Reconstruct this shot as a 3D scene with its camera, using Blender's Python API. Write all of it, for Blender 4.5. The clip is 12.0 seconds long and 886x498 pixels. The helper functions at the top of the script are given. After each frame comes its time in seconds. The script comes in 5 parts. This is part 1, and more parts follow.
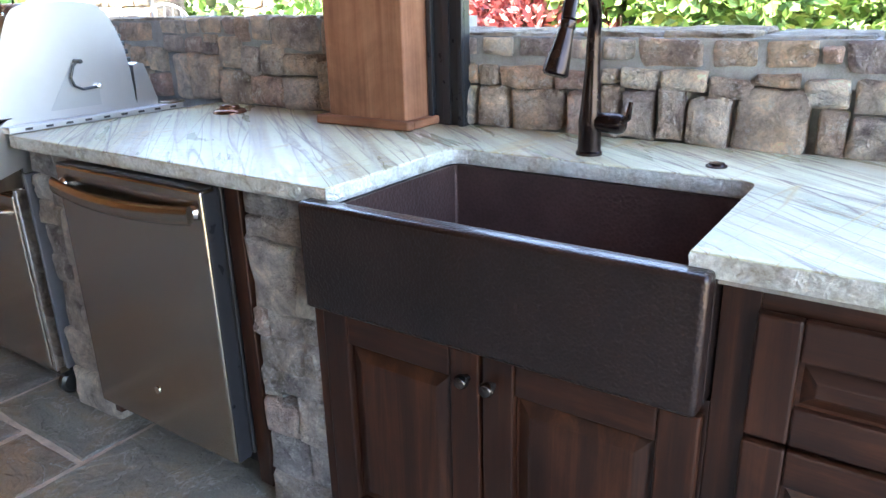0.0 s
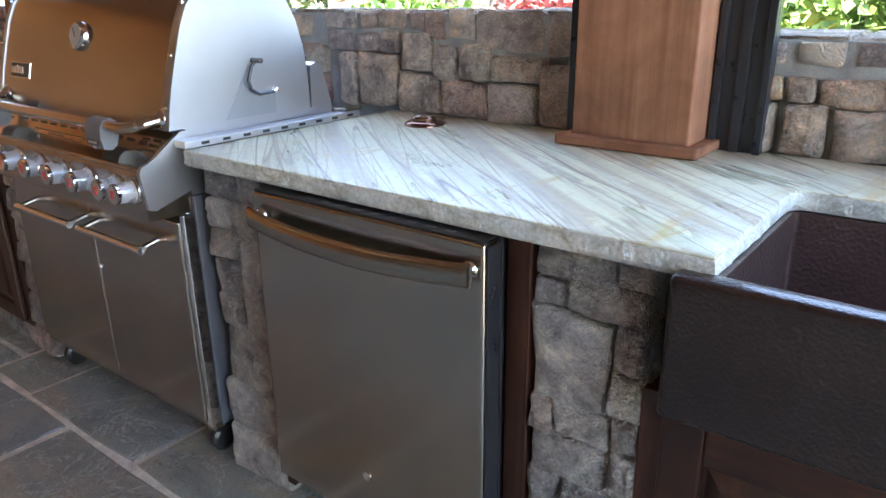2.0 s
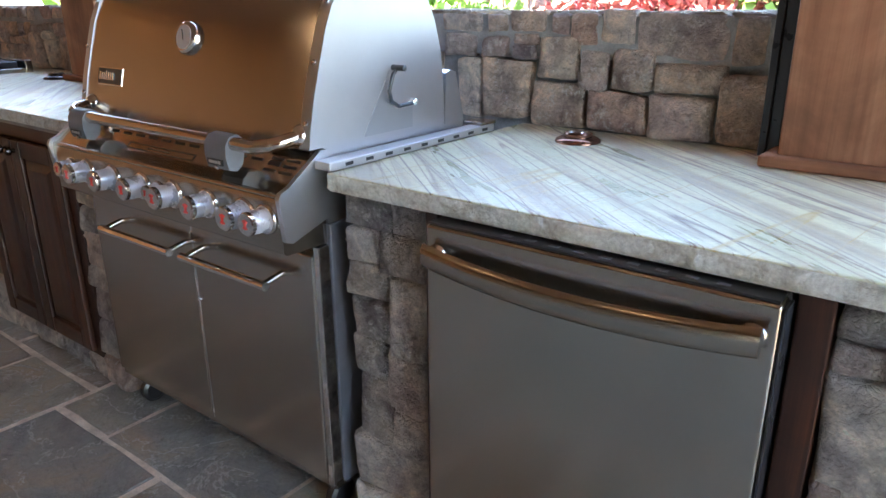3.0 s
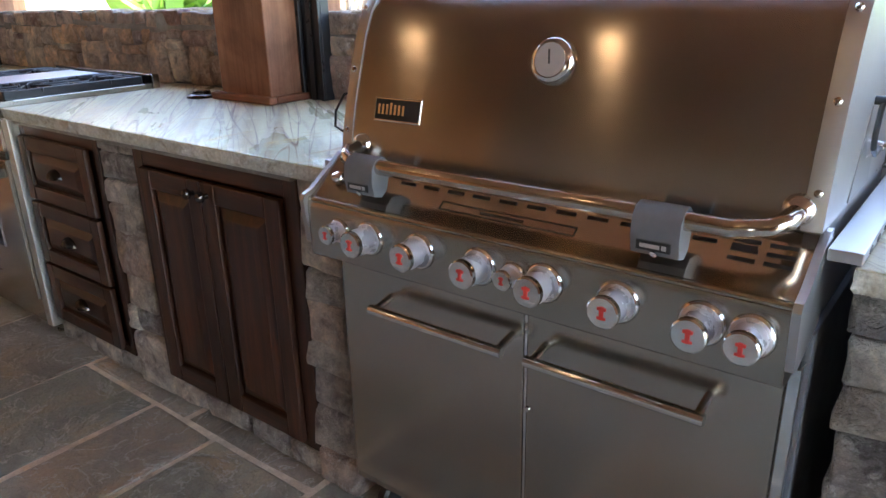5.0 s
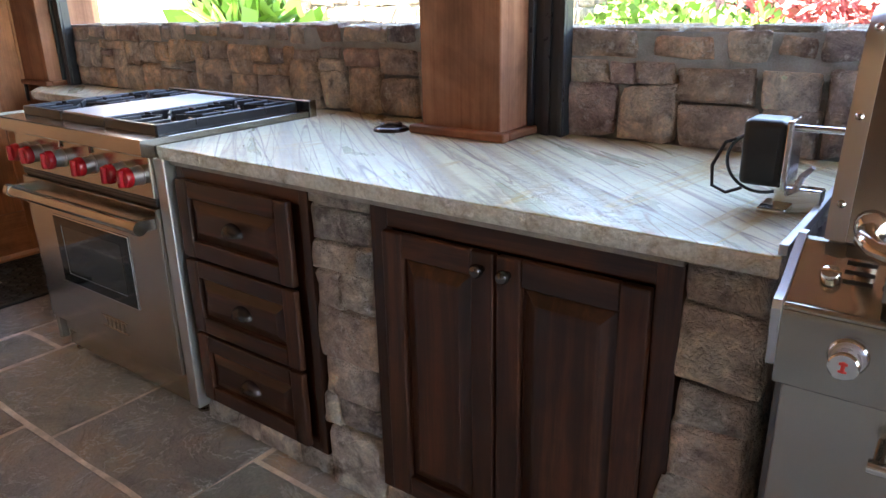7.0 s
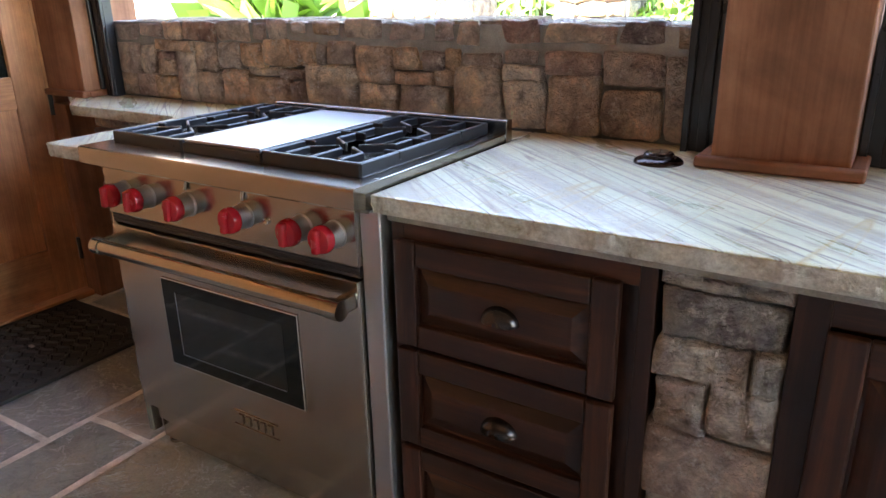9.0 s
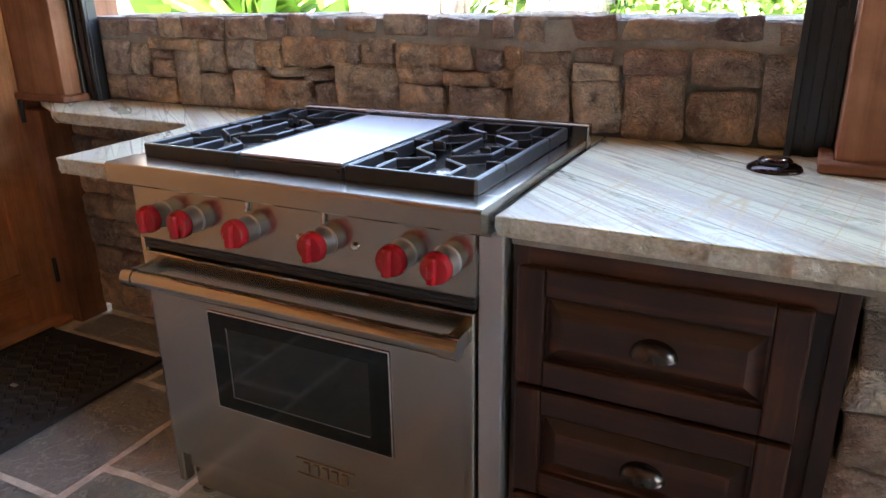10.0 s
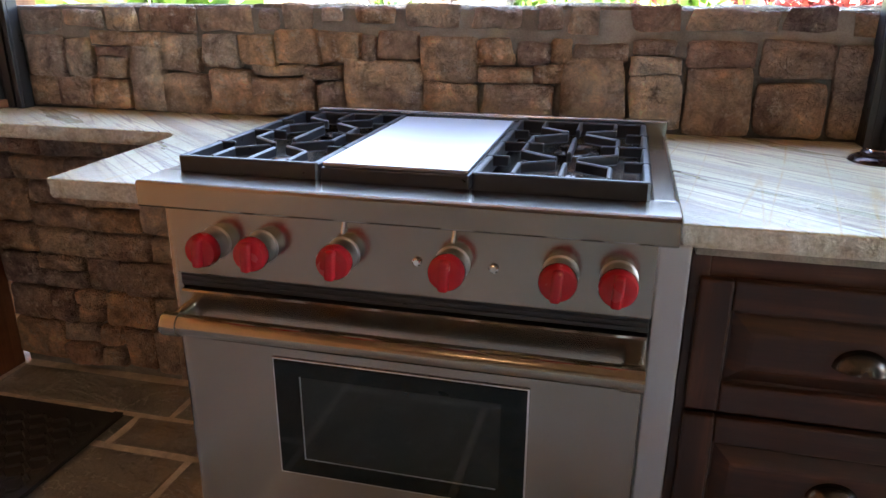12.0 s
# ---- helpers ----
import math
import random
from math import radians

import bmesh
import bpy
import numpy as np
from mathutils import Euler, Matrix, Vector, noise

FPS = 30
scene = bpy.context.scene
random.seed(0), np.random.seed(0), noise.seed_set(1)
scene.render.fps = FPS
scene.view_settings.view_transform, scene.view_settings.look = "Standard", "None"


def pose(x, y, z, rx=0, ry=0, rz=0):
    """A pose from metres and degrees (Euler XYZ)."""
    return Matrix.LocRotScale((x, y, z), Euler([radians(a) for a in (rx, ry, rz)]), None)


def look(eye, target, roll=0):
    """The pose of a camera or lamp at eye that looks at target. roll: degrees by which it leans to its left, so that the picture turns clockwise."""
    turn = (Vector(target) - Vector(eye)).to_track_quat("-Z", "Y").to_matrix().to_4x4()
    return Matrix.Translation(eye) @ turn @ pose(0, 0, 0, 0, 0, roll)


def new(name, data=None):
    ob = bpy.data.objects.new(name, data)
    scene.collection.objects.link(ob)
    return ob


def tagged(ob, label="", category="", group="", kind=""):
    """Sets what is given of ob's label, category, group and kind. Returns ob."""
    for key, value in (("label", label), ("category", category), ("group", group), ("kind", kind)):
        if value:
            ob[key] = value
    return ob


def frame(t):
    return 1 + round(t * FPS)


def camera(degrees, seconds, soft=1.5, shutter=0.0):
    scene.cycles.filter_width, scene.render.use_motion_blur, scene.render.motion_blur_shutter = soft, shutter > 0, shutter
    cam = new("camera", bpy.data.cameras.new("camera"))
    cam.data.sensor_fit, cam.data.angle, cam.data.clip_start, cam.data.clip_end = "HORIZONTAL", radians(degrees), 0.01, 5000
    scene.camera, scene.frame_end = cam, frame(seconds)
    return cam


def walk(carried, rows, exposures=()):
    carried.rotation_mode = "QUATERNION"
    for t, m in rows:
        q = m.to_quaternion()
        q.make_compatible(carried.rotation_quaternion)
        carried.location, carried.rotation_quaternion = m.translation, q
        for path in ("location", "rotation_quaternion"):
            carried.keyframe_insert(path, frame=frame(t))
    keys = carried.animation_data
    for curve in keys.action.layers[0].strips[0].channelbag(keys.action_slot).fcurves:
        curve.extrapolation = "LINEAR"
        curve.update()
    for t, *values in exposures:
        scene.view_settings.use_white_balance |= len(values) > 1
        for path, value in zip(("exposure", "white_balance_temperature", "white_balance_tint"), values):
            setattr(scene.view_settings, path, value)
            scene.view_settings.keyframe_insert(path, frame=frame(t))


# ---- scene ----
cam = camera(63.3, 12.0)
PATH = [
    (0, (0.34, 0.212, 1.258), (-0.742, 1.757, 0.594), -1.5),
    (0.5, (0.188, 0.213, 1.251), (-0.899, 1.757, 0.593), -0.9),
    (1, (0.027, 0.23, 1.255), (-1.089, 1.751, 0.591), -0.9),
    (1.5, (-0.174, 0.242, 1.252), (-1.302, 1.752, 0.583), -0.7),
    (2, (-0.362, 0.247, 1.255), (-1.517, 1.735, 0.582), -0.6),
    (2.5, (-0.577, 0.24, 1.251), (-1.732, 1.728, 0.58), -0.4),
    (3, (-0.821, 0.218, 1.247), (-1.976, 1.709, 0.581), -0.3),
    (3.5, (-1.076, 0.182, 1.244), (-2.226, 1.68, 0.586), 0.3),
    (5.5, (-1.975, 0.148, 1.287), (-3.149, 1.613, 0.597), -1.8),
    (6, (-2.204, 0.13, 1.29), (-3.382, 1.597, 0.61), -1.7),
    (6.5, (-2.464, 0.105, 1.282), (-3.621, 1.595, 0.617), -1.2),
    (7, (-2.698, 0.081, 1.29), (-3.842, 1.582, 0.629), -1.2),
    (7.5, (-2.966, 0.102, 1.287), (-4.097, 1.613, 0.625), -1.3),
    (9.5, (-3.918, 0.114, 1.286), (-4.857, 1.742, 0.603), -1.0),
    (10, (-4.117, 0.102, 1.281), (-4.961, 1.78, 0.595), -0.8),
    (10.5, (-4.307, 0.092, 1.251), (-5.03, 1.834, 0.585), -0.0),
    (11, (-4.452, 0.091, 1.239), (-5.074, 1.874, 0.579), 0.1),
    (11.5, (-4.585, 0.102, 1.234), (-5.108, 1.915, 0.569), 0.2),
    (12, (-4.672, 0.113, 1.234), (-5.127, 1.941, 0.563), 0.1),
]
EXPOSE = 4.15
walk(cam, [(t, look(eye, target, roll)) for t, eye, target, roll in PATH], exposures=[(0, EXPOSE, 6900, 12), (4, EXPOSE + 0.15, 7100, 11), (8, EXPOSE + 0.52, 7400, 13), (12, EXPOSE + 0.6, 7600, 14)])

# ---- world, sun, lamps ----
SUN_ELEV, SUN_AZ = 62.0, 205.0
world = bpy.data.worlds.new("sky")
scene.world = world
world.use_nodes = True
wn = world.node_tree.nodes
sky = wn.new("ShaderNodeTexSky")
sky.sky_type = "NISHITA"
sky.sun_disc = False
sky.sun_elevation = radians(SUN_ELEV)
sky.sun_rotation = radians(SUN_AZ)
world.node_tree.links.new(sky.outputs[0], wn["Background"].inputs[0])
wn["Background"].inputs[1].default_value = 0.15
sun_data = bpy.data.lights.new("sun", "SUN")
sun_data.energy, sun_data.angle, sun_data.color = 4.5, radians(0.6), (1.0, 0.95, 0.87)
sun = new("sun", sun_data)
sun_dir = Vector((math.sin(radians(SUN_AZ)) * math.cos(radians(SUN_ELEV)), math.cos(radians(SUN_AZ)) * math.cos(radians(SUN_ELEV)), math.sin(radians(SUN_ELEV))))
sun.matrix_world = look(sun_dir * 30, (0, 0, 0))

LAMPS = [(-0.6, -1.2), (-2.2, -1.2), (-3.8, -1.2), (-5.4, -1.2)]
for lx, ly in LAMPS:
    ld = bpy.data.lights.new("downlight_bulb", "AREA")
    ld.shape, ld.size, ld.energy, ld.color = "DISK", 0.14, 0.09, (1.0, 0.68, 0.42)
    new("downlight_bulb", ld).matrix_world = look((lx, ly, 3.22), (lx, ly + 0.25, 0))


# ---- materials ----
def mat(name, rough=0.6, metal=0.0, spec=0.5):
    m = bpy.data.materials.new(name)
    m.use_nodes = True
    b = m.node_tree.nodes["Principled BSDF"]
    b.inputs["Roughness"].default_value = rough
    b.inputs["Metallic"].default_value = metal
    b.inputs["Specular IOR Level"].default_value = spec
    return m, m.node_tree.nodes, m.node_tree.links, b


def ramp(n, l, src, stops):
    r = n.new("ShaderNodeValToRGB")
    e = r.color_ramp.elements
    while len(e) < len(stops):
        e.new(0.5)
    for el, (p, c) in zip(e, stops):
        el.position, el.color = p, (*c, 1)
    l.new(src, r.inputs[0])
    return r.outputs[0]


def coords(n, l, scale=(1, 1, 1), rot=(0, 0, 0), kind="Object", shift=False):
    tc = n.new("ShaderNodeTexCoord")
    mp = n.new("ShaderNodeMapping")
    mp.inputs["Scale"].default_value = scale
    src = tc.outputs[kind]
    if rot != (0, 0, 0):
        mr = n.new("ShaderNodeMapping")
        mr.inputs["Rotation"].default_value = rot
        l.new(src, mr.inputs["Vector"])
        src = mr.outputs[0]
    if shift:
        oi = n.new("ShaderNodeObjectInfo")
        sc = n.new("ShaderNodeVectorMath")
        sc.operation = "MULTIPLY_ADD"
        cm = n.new("ShaderNodeCombineXYZ")
        for i in range(3):
            l.new(oi.outputs["Random"], cm.inputs[i])
        l.new(cm.outputs[0], sc.inputs[0])
        sc.inputs[1].default_value = (17.0, 9.0, 13.0)
        l.new(src, sc.inputs[2])
        src = sc.outputs[0]
    l.new(src, mp.inputs["Vector"])
    return mp.outputs[0]


def noise_tex(n, l, vec, scale, detail=5, rough=0.6, dist=0.0):
    t = n.new("ShaderNodeTexNoise")
    t.inputs["Scale"].default_value, t.inputs["Detail"].default_value = scale, detail
    t.inputs["Roughness"].default_value, t.inputs["Distortion"].default_value = rough, dist
    l.new(vec, t.inputs["Vector"])
    return t.outputs["Fac"]


def mix(n, l, a, b, fac, mode="MIX"):
    m = n.new("ShaderNodeMix")
    m.data_type, m.blend_type = "RGBA", mode
    for sock, v in ((m.inputs["Factor"], fac), (m.inputs["A"], a), (m.inputs["B"], b)):
        if isinstance(v, (int, float)):
            sock.default_value = v
        elif isinstance(v, tuple):
            sock.default_value = (*v, 1)
        else:
            l.new(v, sock)
    return m.outputs["Result"]


def bump(n, l, b, height, strength=0.3, dist=0.01):
    bp = n.new("ShaderNodeBump")
    bp.inputs["Strength"].default_value, bp.inputs["Distance"].default_value = strength, dist
    l.new(height, bp.inputs["Height"])
    l.new(bp.outputs[0], b.inputs["Normal"])


def to_range(n, l, src, lo, hi):
    r = n.new("ShaderNodeMapRange")
    r.inputs["To Min"].default_value, r.inputs["To Max"].default_value = lo, hi
    r.inputs["From Min"].default_value, r.inputs["From Max"].default_value = 0.3, 0.7
    l.new(src, r.inputs["Value"])
    return r.outputs[0]


def m_stone(name, tones, grey, warm=1.0):
    m, n, l, b = mat(name, 0.85, spec=0.3)
    v = coords(n, l, shift=True)
    oi = n.new("ShaderNodeObjectInfo")
    base = ramp(n, l, oi.outputs["Random"], [(i / (len(tones) - 1), t) for i, t in enumerate(tones)])
    big = ramp(n, l, noise_tex(n, l, v, 9, 4, 0.65, 0.6), [(0.28, (0.36, 0.32, 0.33)), (0.42, (0.74, 0.70, 0.70)), (0.54, (1.02, 1.02 - 0.05 * warm, 1.02 - 0.10 * warm)), (0.72, (1.42, 1.42 - 0.18 * warm, 1.42 - 0.36 * warm))])
    c = mix(n, l, base, big, 0.85, "MULTIPLY")
    stain = ramp(n, l, noise_tex(n, l, v, 5, 6, 0.6, 0.9), [(0.36, (0.66, 0.62, 0.66)), (0.5, (1, 1, 1)), (0.66, (1.22, 1.22 - 0.14 * warm, 1.22 - 0.32 * warm))])
    c = mix(n, l, c, stain, 0.8, "MULTIPLY")
    mottle = ramp(n, l, noise_tex(n, l, v, 17, 8, 0.7, 0.7), [(0.34, (0.50, 0.48, 0.49)), (0.46, (0.95, 0.94, 0.93)), (0.56, (1.08, 1.06, 1.03)), (0.68, (1.55, 1.48, 1.38))])
    c = mix(n, l, c, mottle, 0.85, "MULTIPLY")
    lich = ramp(n, l, noise_tex(n, l, v, 30, 8, 0.78), [(0.53, (0, 0, 0)), (0.66, (0.8, 0.8, 0.8))])
    c = mix(n, l, c, grey, lich)
    crack = n.new("ShaderNodeTexVoronoi")
    crack.feature = "DISTANCE_TO_EDGE"
    crack.inputs["Scale"].default_value = 15.0
    wob = n.new("ShaderNodeVectorMath")
    wob.operation = "ADD"
    wig = n.new("ShaderNodeTexNoise")
    wig.inputs["Scale"].default_value, wig.inputs["Detail"].default_value = 9.0, 4
    l.new(v, wig.inputs["Vector"])
    l.new(v, wob.inputs[0])
    l.new(wig.outputs["Color"], wob.inputs[1])
    l.new(wob.outputs[0], crack.inputs["Vector"])
    facet = ramp(n, l, crack.outputs["Distance"], [(0.0, (0, 0, 0)), (0.12, (0.7, 0.7, 0.7)), (0.4, (1, 1, 1))])
    fine = noise_tex(n, l, v, 130, 6, 0.7)
    c = mix(n, l, c, ramp(n, l, fine, [(0.3, (0.7, 0.7, 0.7)), (0.7, (1.22, 1.2, 1.18))]), 0.6, "MULTIPLY")
    l.new(c, b.inputs["Base Color"])
    h = mix(n, l, mix(n, l, noise_tex(n, l, v, 22, 9, 0.75, 0.5), facet, 0.16), fine, 0.05)
    bump(n, l, b, h, 1.0, 0.046)
    return m


def m_mortar(name, col, rough_bump=0.6):
    m, n, l, b = mat(name, 0.95, spec=0.2)
    v = coords(n, l)
    f = noise_tex(n, l, v, 14, 6)
    c = ramp(n, l, f, [(0.3, tuple(x * 0.65 for x in col)), (0.7, tuple(x * 1.2 for x in col))])
    g = noise_tex(n, l, v, 220, 4)
    l.new(mix(n, l, c, ramp(n, l, g, [(0.35, (0.75, 0.75, 0.75)), (0.65, (1.15, 1.15, 1.15))]), 0.6, "MULTIPLY"), b.inputs["Base Color"])
    bump(n, l, b, mix(n, l, f, g, 0.4), rough_bump, 0.008)
    return m


def m_wood(name, dark, mid, lite, axis, rough=0.45, scale=1.0, spec=0.5, knots=0.0, grit=0.5, blotch=3.5):
    """Grain runs along the given axis."""
    m, n, l, b = mat(name, rough, spec=spec)
    s = [22 * scale] * 3
    s["xyz".index(axis)] = 1.3 * scale
    v = coords(n, l, tuple(s), shift=True)
    g = noise_tex(n, l, v, 1.0, 8, 0.65, 0.8)
    c = ramp(n, l, g, [(0.25, dark), (0.5, mid), (0.75, lite)])
    w = coords(n, l, shift=True)
    blot = noise_tex(n, l, w, blotch, 6, 0.65, 0.4)
    c = mix(n, l, c, ramp(n, l, blot, [(0.3, (0.5, 0.44, 0.42)), (0.7, (1.35, 1.25, 1.2))]), 0.85, "MULTIPLY")
    s2 = [300 * scale] * 3
    s2["xyz".index(axis)] = 8 * scale
    fine = noise_tex(n, l, coords(n, l, tuple(s2)), 1.0, 3)
    c = mix(n, l, c, ramp(n, l, fine, [(0.35, (0.7, 0.7, 0.7)), (0.6, (1.1, 1.1, 1.1))]), grit, "MULTIPLY")
    if knots:
        k = n.new("ShaderNodeTexVoronoi")
        k.inputs["Scale"].default_value = 3.2
        l.new(w, k.inputs["Vector"])
        c = mix(n, l, c, dark, ramp(n, l, k.outputs["Distance"], [(0.0, (1, 1, 1)), (0.07, (0.5, 0.5, 0.5)), (0.11, (0, 0, 0))]))
    l.new(c, b.inputs["Base Color"])
    l.new(to_range(n, l, blot, rough - 0.08, rough + 0.12), b.inputs["Roughness"])
    bump(n, l, b, mix(n, l, g, fine, 0.5), 0.22, 0.003)
    return m


def m_steel(name, col, rough, aniso=0.0):
    """Satin sheet with faint smears; aniso draws the highlights out across the brushing."""
    m, n, l, b = mat(name, rough, 1.0)
    sm = noise_tex(n, l, coords(n, l), 6.0, 6, 0.6, 0.3)
    l.new(ramp(n, l, sm, [(0.3, tuple(x * 0.95 for x in col)), (0.7, tuple(min(1, x * 1.03) for x in col))]), b.inputs["Base Color"])
    l.new(to_range(n, l, noise_tex(n, l, coords(n, l, (1.5, 1.5, 0.5)), 3.0, 2, 0.4), rough - 0.02, rough + 0.025), b.inputs["Roughness"])
    if aniso:
        tg = n.new("ShaderNodeTangent")
        tg.direction_type, tg.axis = "RADIAL", "X"
        l.new(tg.outputs[0], b.inputs["Tangent"])
        b.inputs["Anisotropic"].default_value = aniso
    return m


def m_plain(name, col, rough=0.5, metal=0.0, spec=0.5, var=0.25, scale=25.0, bmp=0.0):
    m, n, l, b = mat(name, rough, metal, spec)
    v = coords(n, l, shift=True)
    f = noise_tex(n, l, v, scale, 5)
    l.new(ramp(n, l, f, [(0.3, tuple(x * (1 - var) for x in col)), (0.7, tuple(x * (1 + var) for x in col))]), b.inputs["Base Color"])
    l.new(to_range(n, l, f, max(0.02, rough - 0.06), rough + 0.06), b.inputs["Roughness"])
    if bmp:
        bump(n, l, b, noise_tex(n, l, v, scale * 6, 4), bmp, 0.004)
    return m


def m_quartzite():
    """Pale grey-green slab with slanting rusty and dark veins."""
    m, n, l, b = mat("quartzite", 0.2, spec=0.42)
    a = radians(38)
    v = coords(n, l, (1, 1, 1), (0, 0, a))
    cloud = noise_tex(n, l, coords(n, l, (0.45, 2.6, 1), (0, 0, a)), 3.2, 5, 0.5, 0.15)
    c = ramp(n, l, cloud, [(0.25, (0.48, 0.50, 0.36)), (0.42, (0.63, 0.64, 0.465)), (0.55, (0.73, 0.72, 0.525)), (0.68, (0.69, 0.61, 0.41)), (0.8, (0.78, 0.74, 0.555))])
    for k, (sc, lo, wd, col, amt, tilt) in enumerate(((11.0, 0.50, 0.009, (0.20, 0.125, 0.10), 0.95, 0), (17.0, 0.46, 0.012, (0.31, 0.22, 0.15), 0.9, 5), (6.0, 0.57, 0.006, (0.17, 0.12, 0.11), 0.9, -4), (14.0, 0.58, 0.010, (0.29, 0.21, 0.15), 0.9, 3), (6.0, 0.42, 0.05, (0.47, 0.40, 0.27), 0.85, 2), (8.0, 0.55, 0.04, (0.48, 0.41, 0.30), 0.6, 1), (9.0, 0.5, 0.008, (0.58, 0.46, 0.22), 0.9, 62), (15.0, 0.47, 0.010, (0.30, 0.23, 0.17), 0.7, -2), (6.0, 0.42, 0.03, (0.55, 0.55, 0.49), 0.5, 4))):
        f = noise_tex(n, l, coords(n, l, (0.04, 1.0, 0.25), (0, 0, a + radians(tilt))), sc, 2, 0.3, 0.08)
        vein = ramp(n, l, f, [(lo - wd * 1.3, (0, 0, 0)), (lo, (1, 1, 1)), (lo + wd * 0.9, (0, 0, 0))])
        thin = ramp(n, l, noise_tex(n, l, v, 4 + k, 4), [(0.34, (0, 0, 0)), (0.46, (amt, amt, amt))])
        c = mix(n, l, c, col, mix(n, l, vein, thin, 1.0, "MULTIPLY"))
    fine = noise_tex(n, l, coords(n, l, (1, 3, 1), (0, 0, a)), 60, 6, 0.7)
    c = mix(n, l, c, ramp(n, l, fine, [(0.3, (0.8, 0.81, 0.8)), (0.7, (1.08, 1.07, 1.05))]), 0.6, "MULTIPLY")
    l.new(c, b.inputs["Base Color"])
    l.new(to_range(n, l, cloud, 0.25, 0.34), b.inputs["Roughness"])
    wrinkle = ramp(n, l, noise_tex(n, l, coords(n, l, (2.0, 0.8, 1), (0, 0, a + radians(20))), 13, 5, 0.55, 0.8), [(0.40, (0.5, 0.5, 0.5)), (0.47, (1, 1, 1)), (0.50, (0.2, 0.2, 0.2)), (0.58, (0.6, 0.6, 0.6)), (0.66, (0.3, 0.3, 0.3))])
    bump(n, l, b, mix(n, l, noise_tex(n, l, coords(n, l, (0.35, 2.0, 1), (0, 0, a)), 16, 4, 0.55, 0.6), wrinkle, 0.45), 0.5, 0.008)
    return m


def m_hewn():
    """Broken edge of the slab: dull, rust-stained, chipped."""
    m, n, l, b = mat("hewn_quartzite", 0.7, spec=0.35)
    v = coords(n, l)
    f = noise_tex(n, l, v, 20, 6, 0.65, 0.6)
    c = ramp(n, l, f, [(0.28, (0.30, 0.26, 0.20)), (0.36, (0.55, 0.52, 0.45)), (0.50, (0.74, 0.75, 0.71)), (0.7, (0.84, 0.85, 0.82))])
    g = noise_tex(n, l, v, 110, 5, 0.7)
    l.new(mix(n, l, c, ramp(n, l, g, [(0.3, (0.6, 0.58, 0.55)), (0.7, (1.2, 1.2, 1.18))]), 0.7, "MULTIPLY"), b.inputs["Base Color"])
    bump(n, l, b, mix(n, l, noise_tex(n, l, v, 38, 7, 0.65, 0.4), g, 0.2), 1.0, 0.022)
    return m


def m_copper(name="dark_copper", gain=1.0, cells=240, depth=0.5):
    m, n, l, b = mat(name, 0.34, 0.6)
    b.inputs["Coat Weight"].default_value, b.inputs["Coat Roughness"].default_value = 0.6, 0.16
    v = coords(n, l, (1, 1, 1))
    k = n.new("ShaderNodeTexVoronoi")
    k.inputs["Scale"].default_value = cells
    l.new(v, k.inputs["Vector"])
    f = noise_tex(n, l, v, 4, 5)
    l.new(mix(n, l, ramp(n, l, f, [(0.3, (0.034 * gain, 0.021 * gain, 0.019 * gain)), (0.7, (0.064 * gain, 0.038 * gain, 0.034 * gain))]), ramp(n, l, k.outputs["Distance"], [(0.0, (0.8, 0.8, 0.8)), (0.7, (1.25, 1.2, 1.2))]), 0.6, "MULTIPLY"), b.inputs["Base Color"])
    l.new(to_range(n, l, f, 0.28, 0.42), b.inputs["Roughness"])
    bump(n, l, b, k.outputs["Distance"], depth, 0.0015)
    return m


def m_leaf(name, tones):
    m, n, l, b = mat(name, 0.5, spec=0.4)
    g = n.new("ShaderNodeNewGeometry")
    l.new(ramp(n, l, g.outputs["Random Per Island"], [(i / (len(tones) - 1), t) for i, t in enumerate(tones)]), b.inputs["Base Color"])
    b.inputs["Transmission Weight"].default_value = 0.0
    b.inputs["Subsurface Weight"].default_value = 0.0
    return m


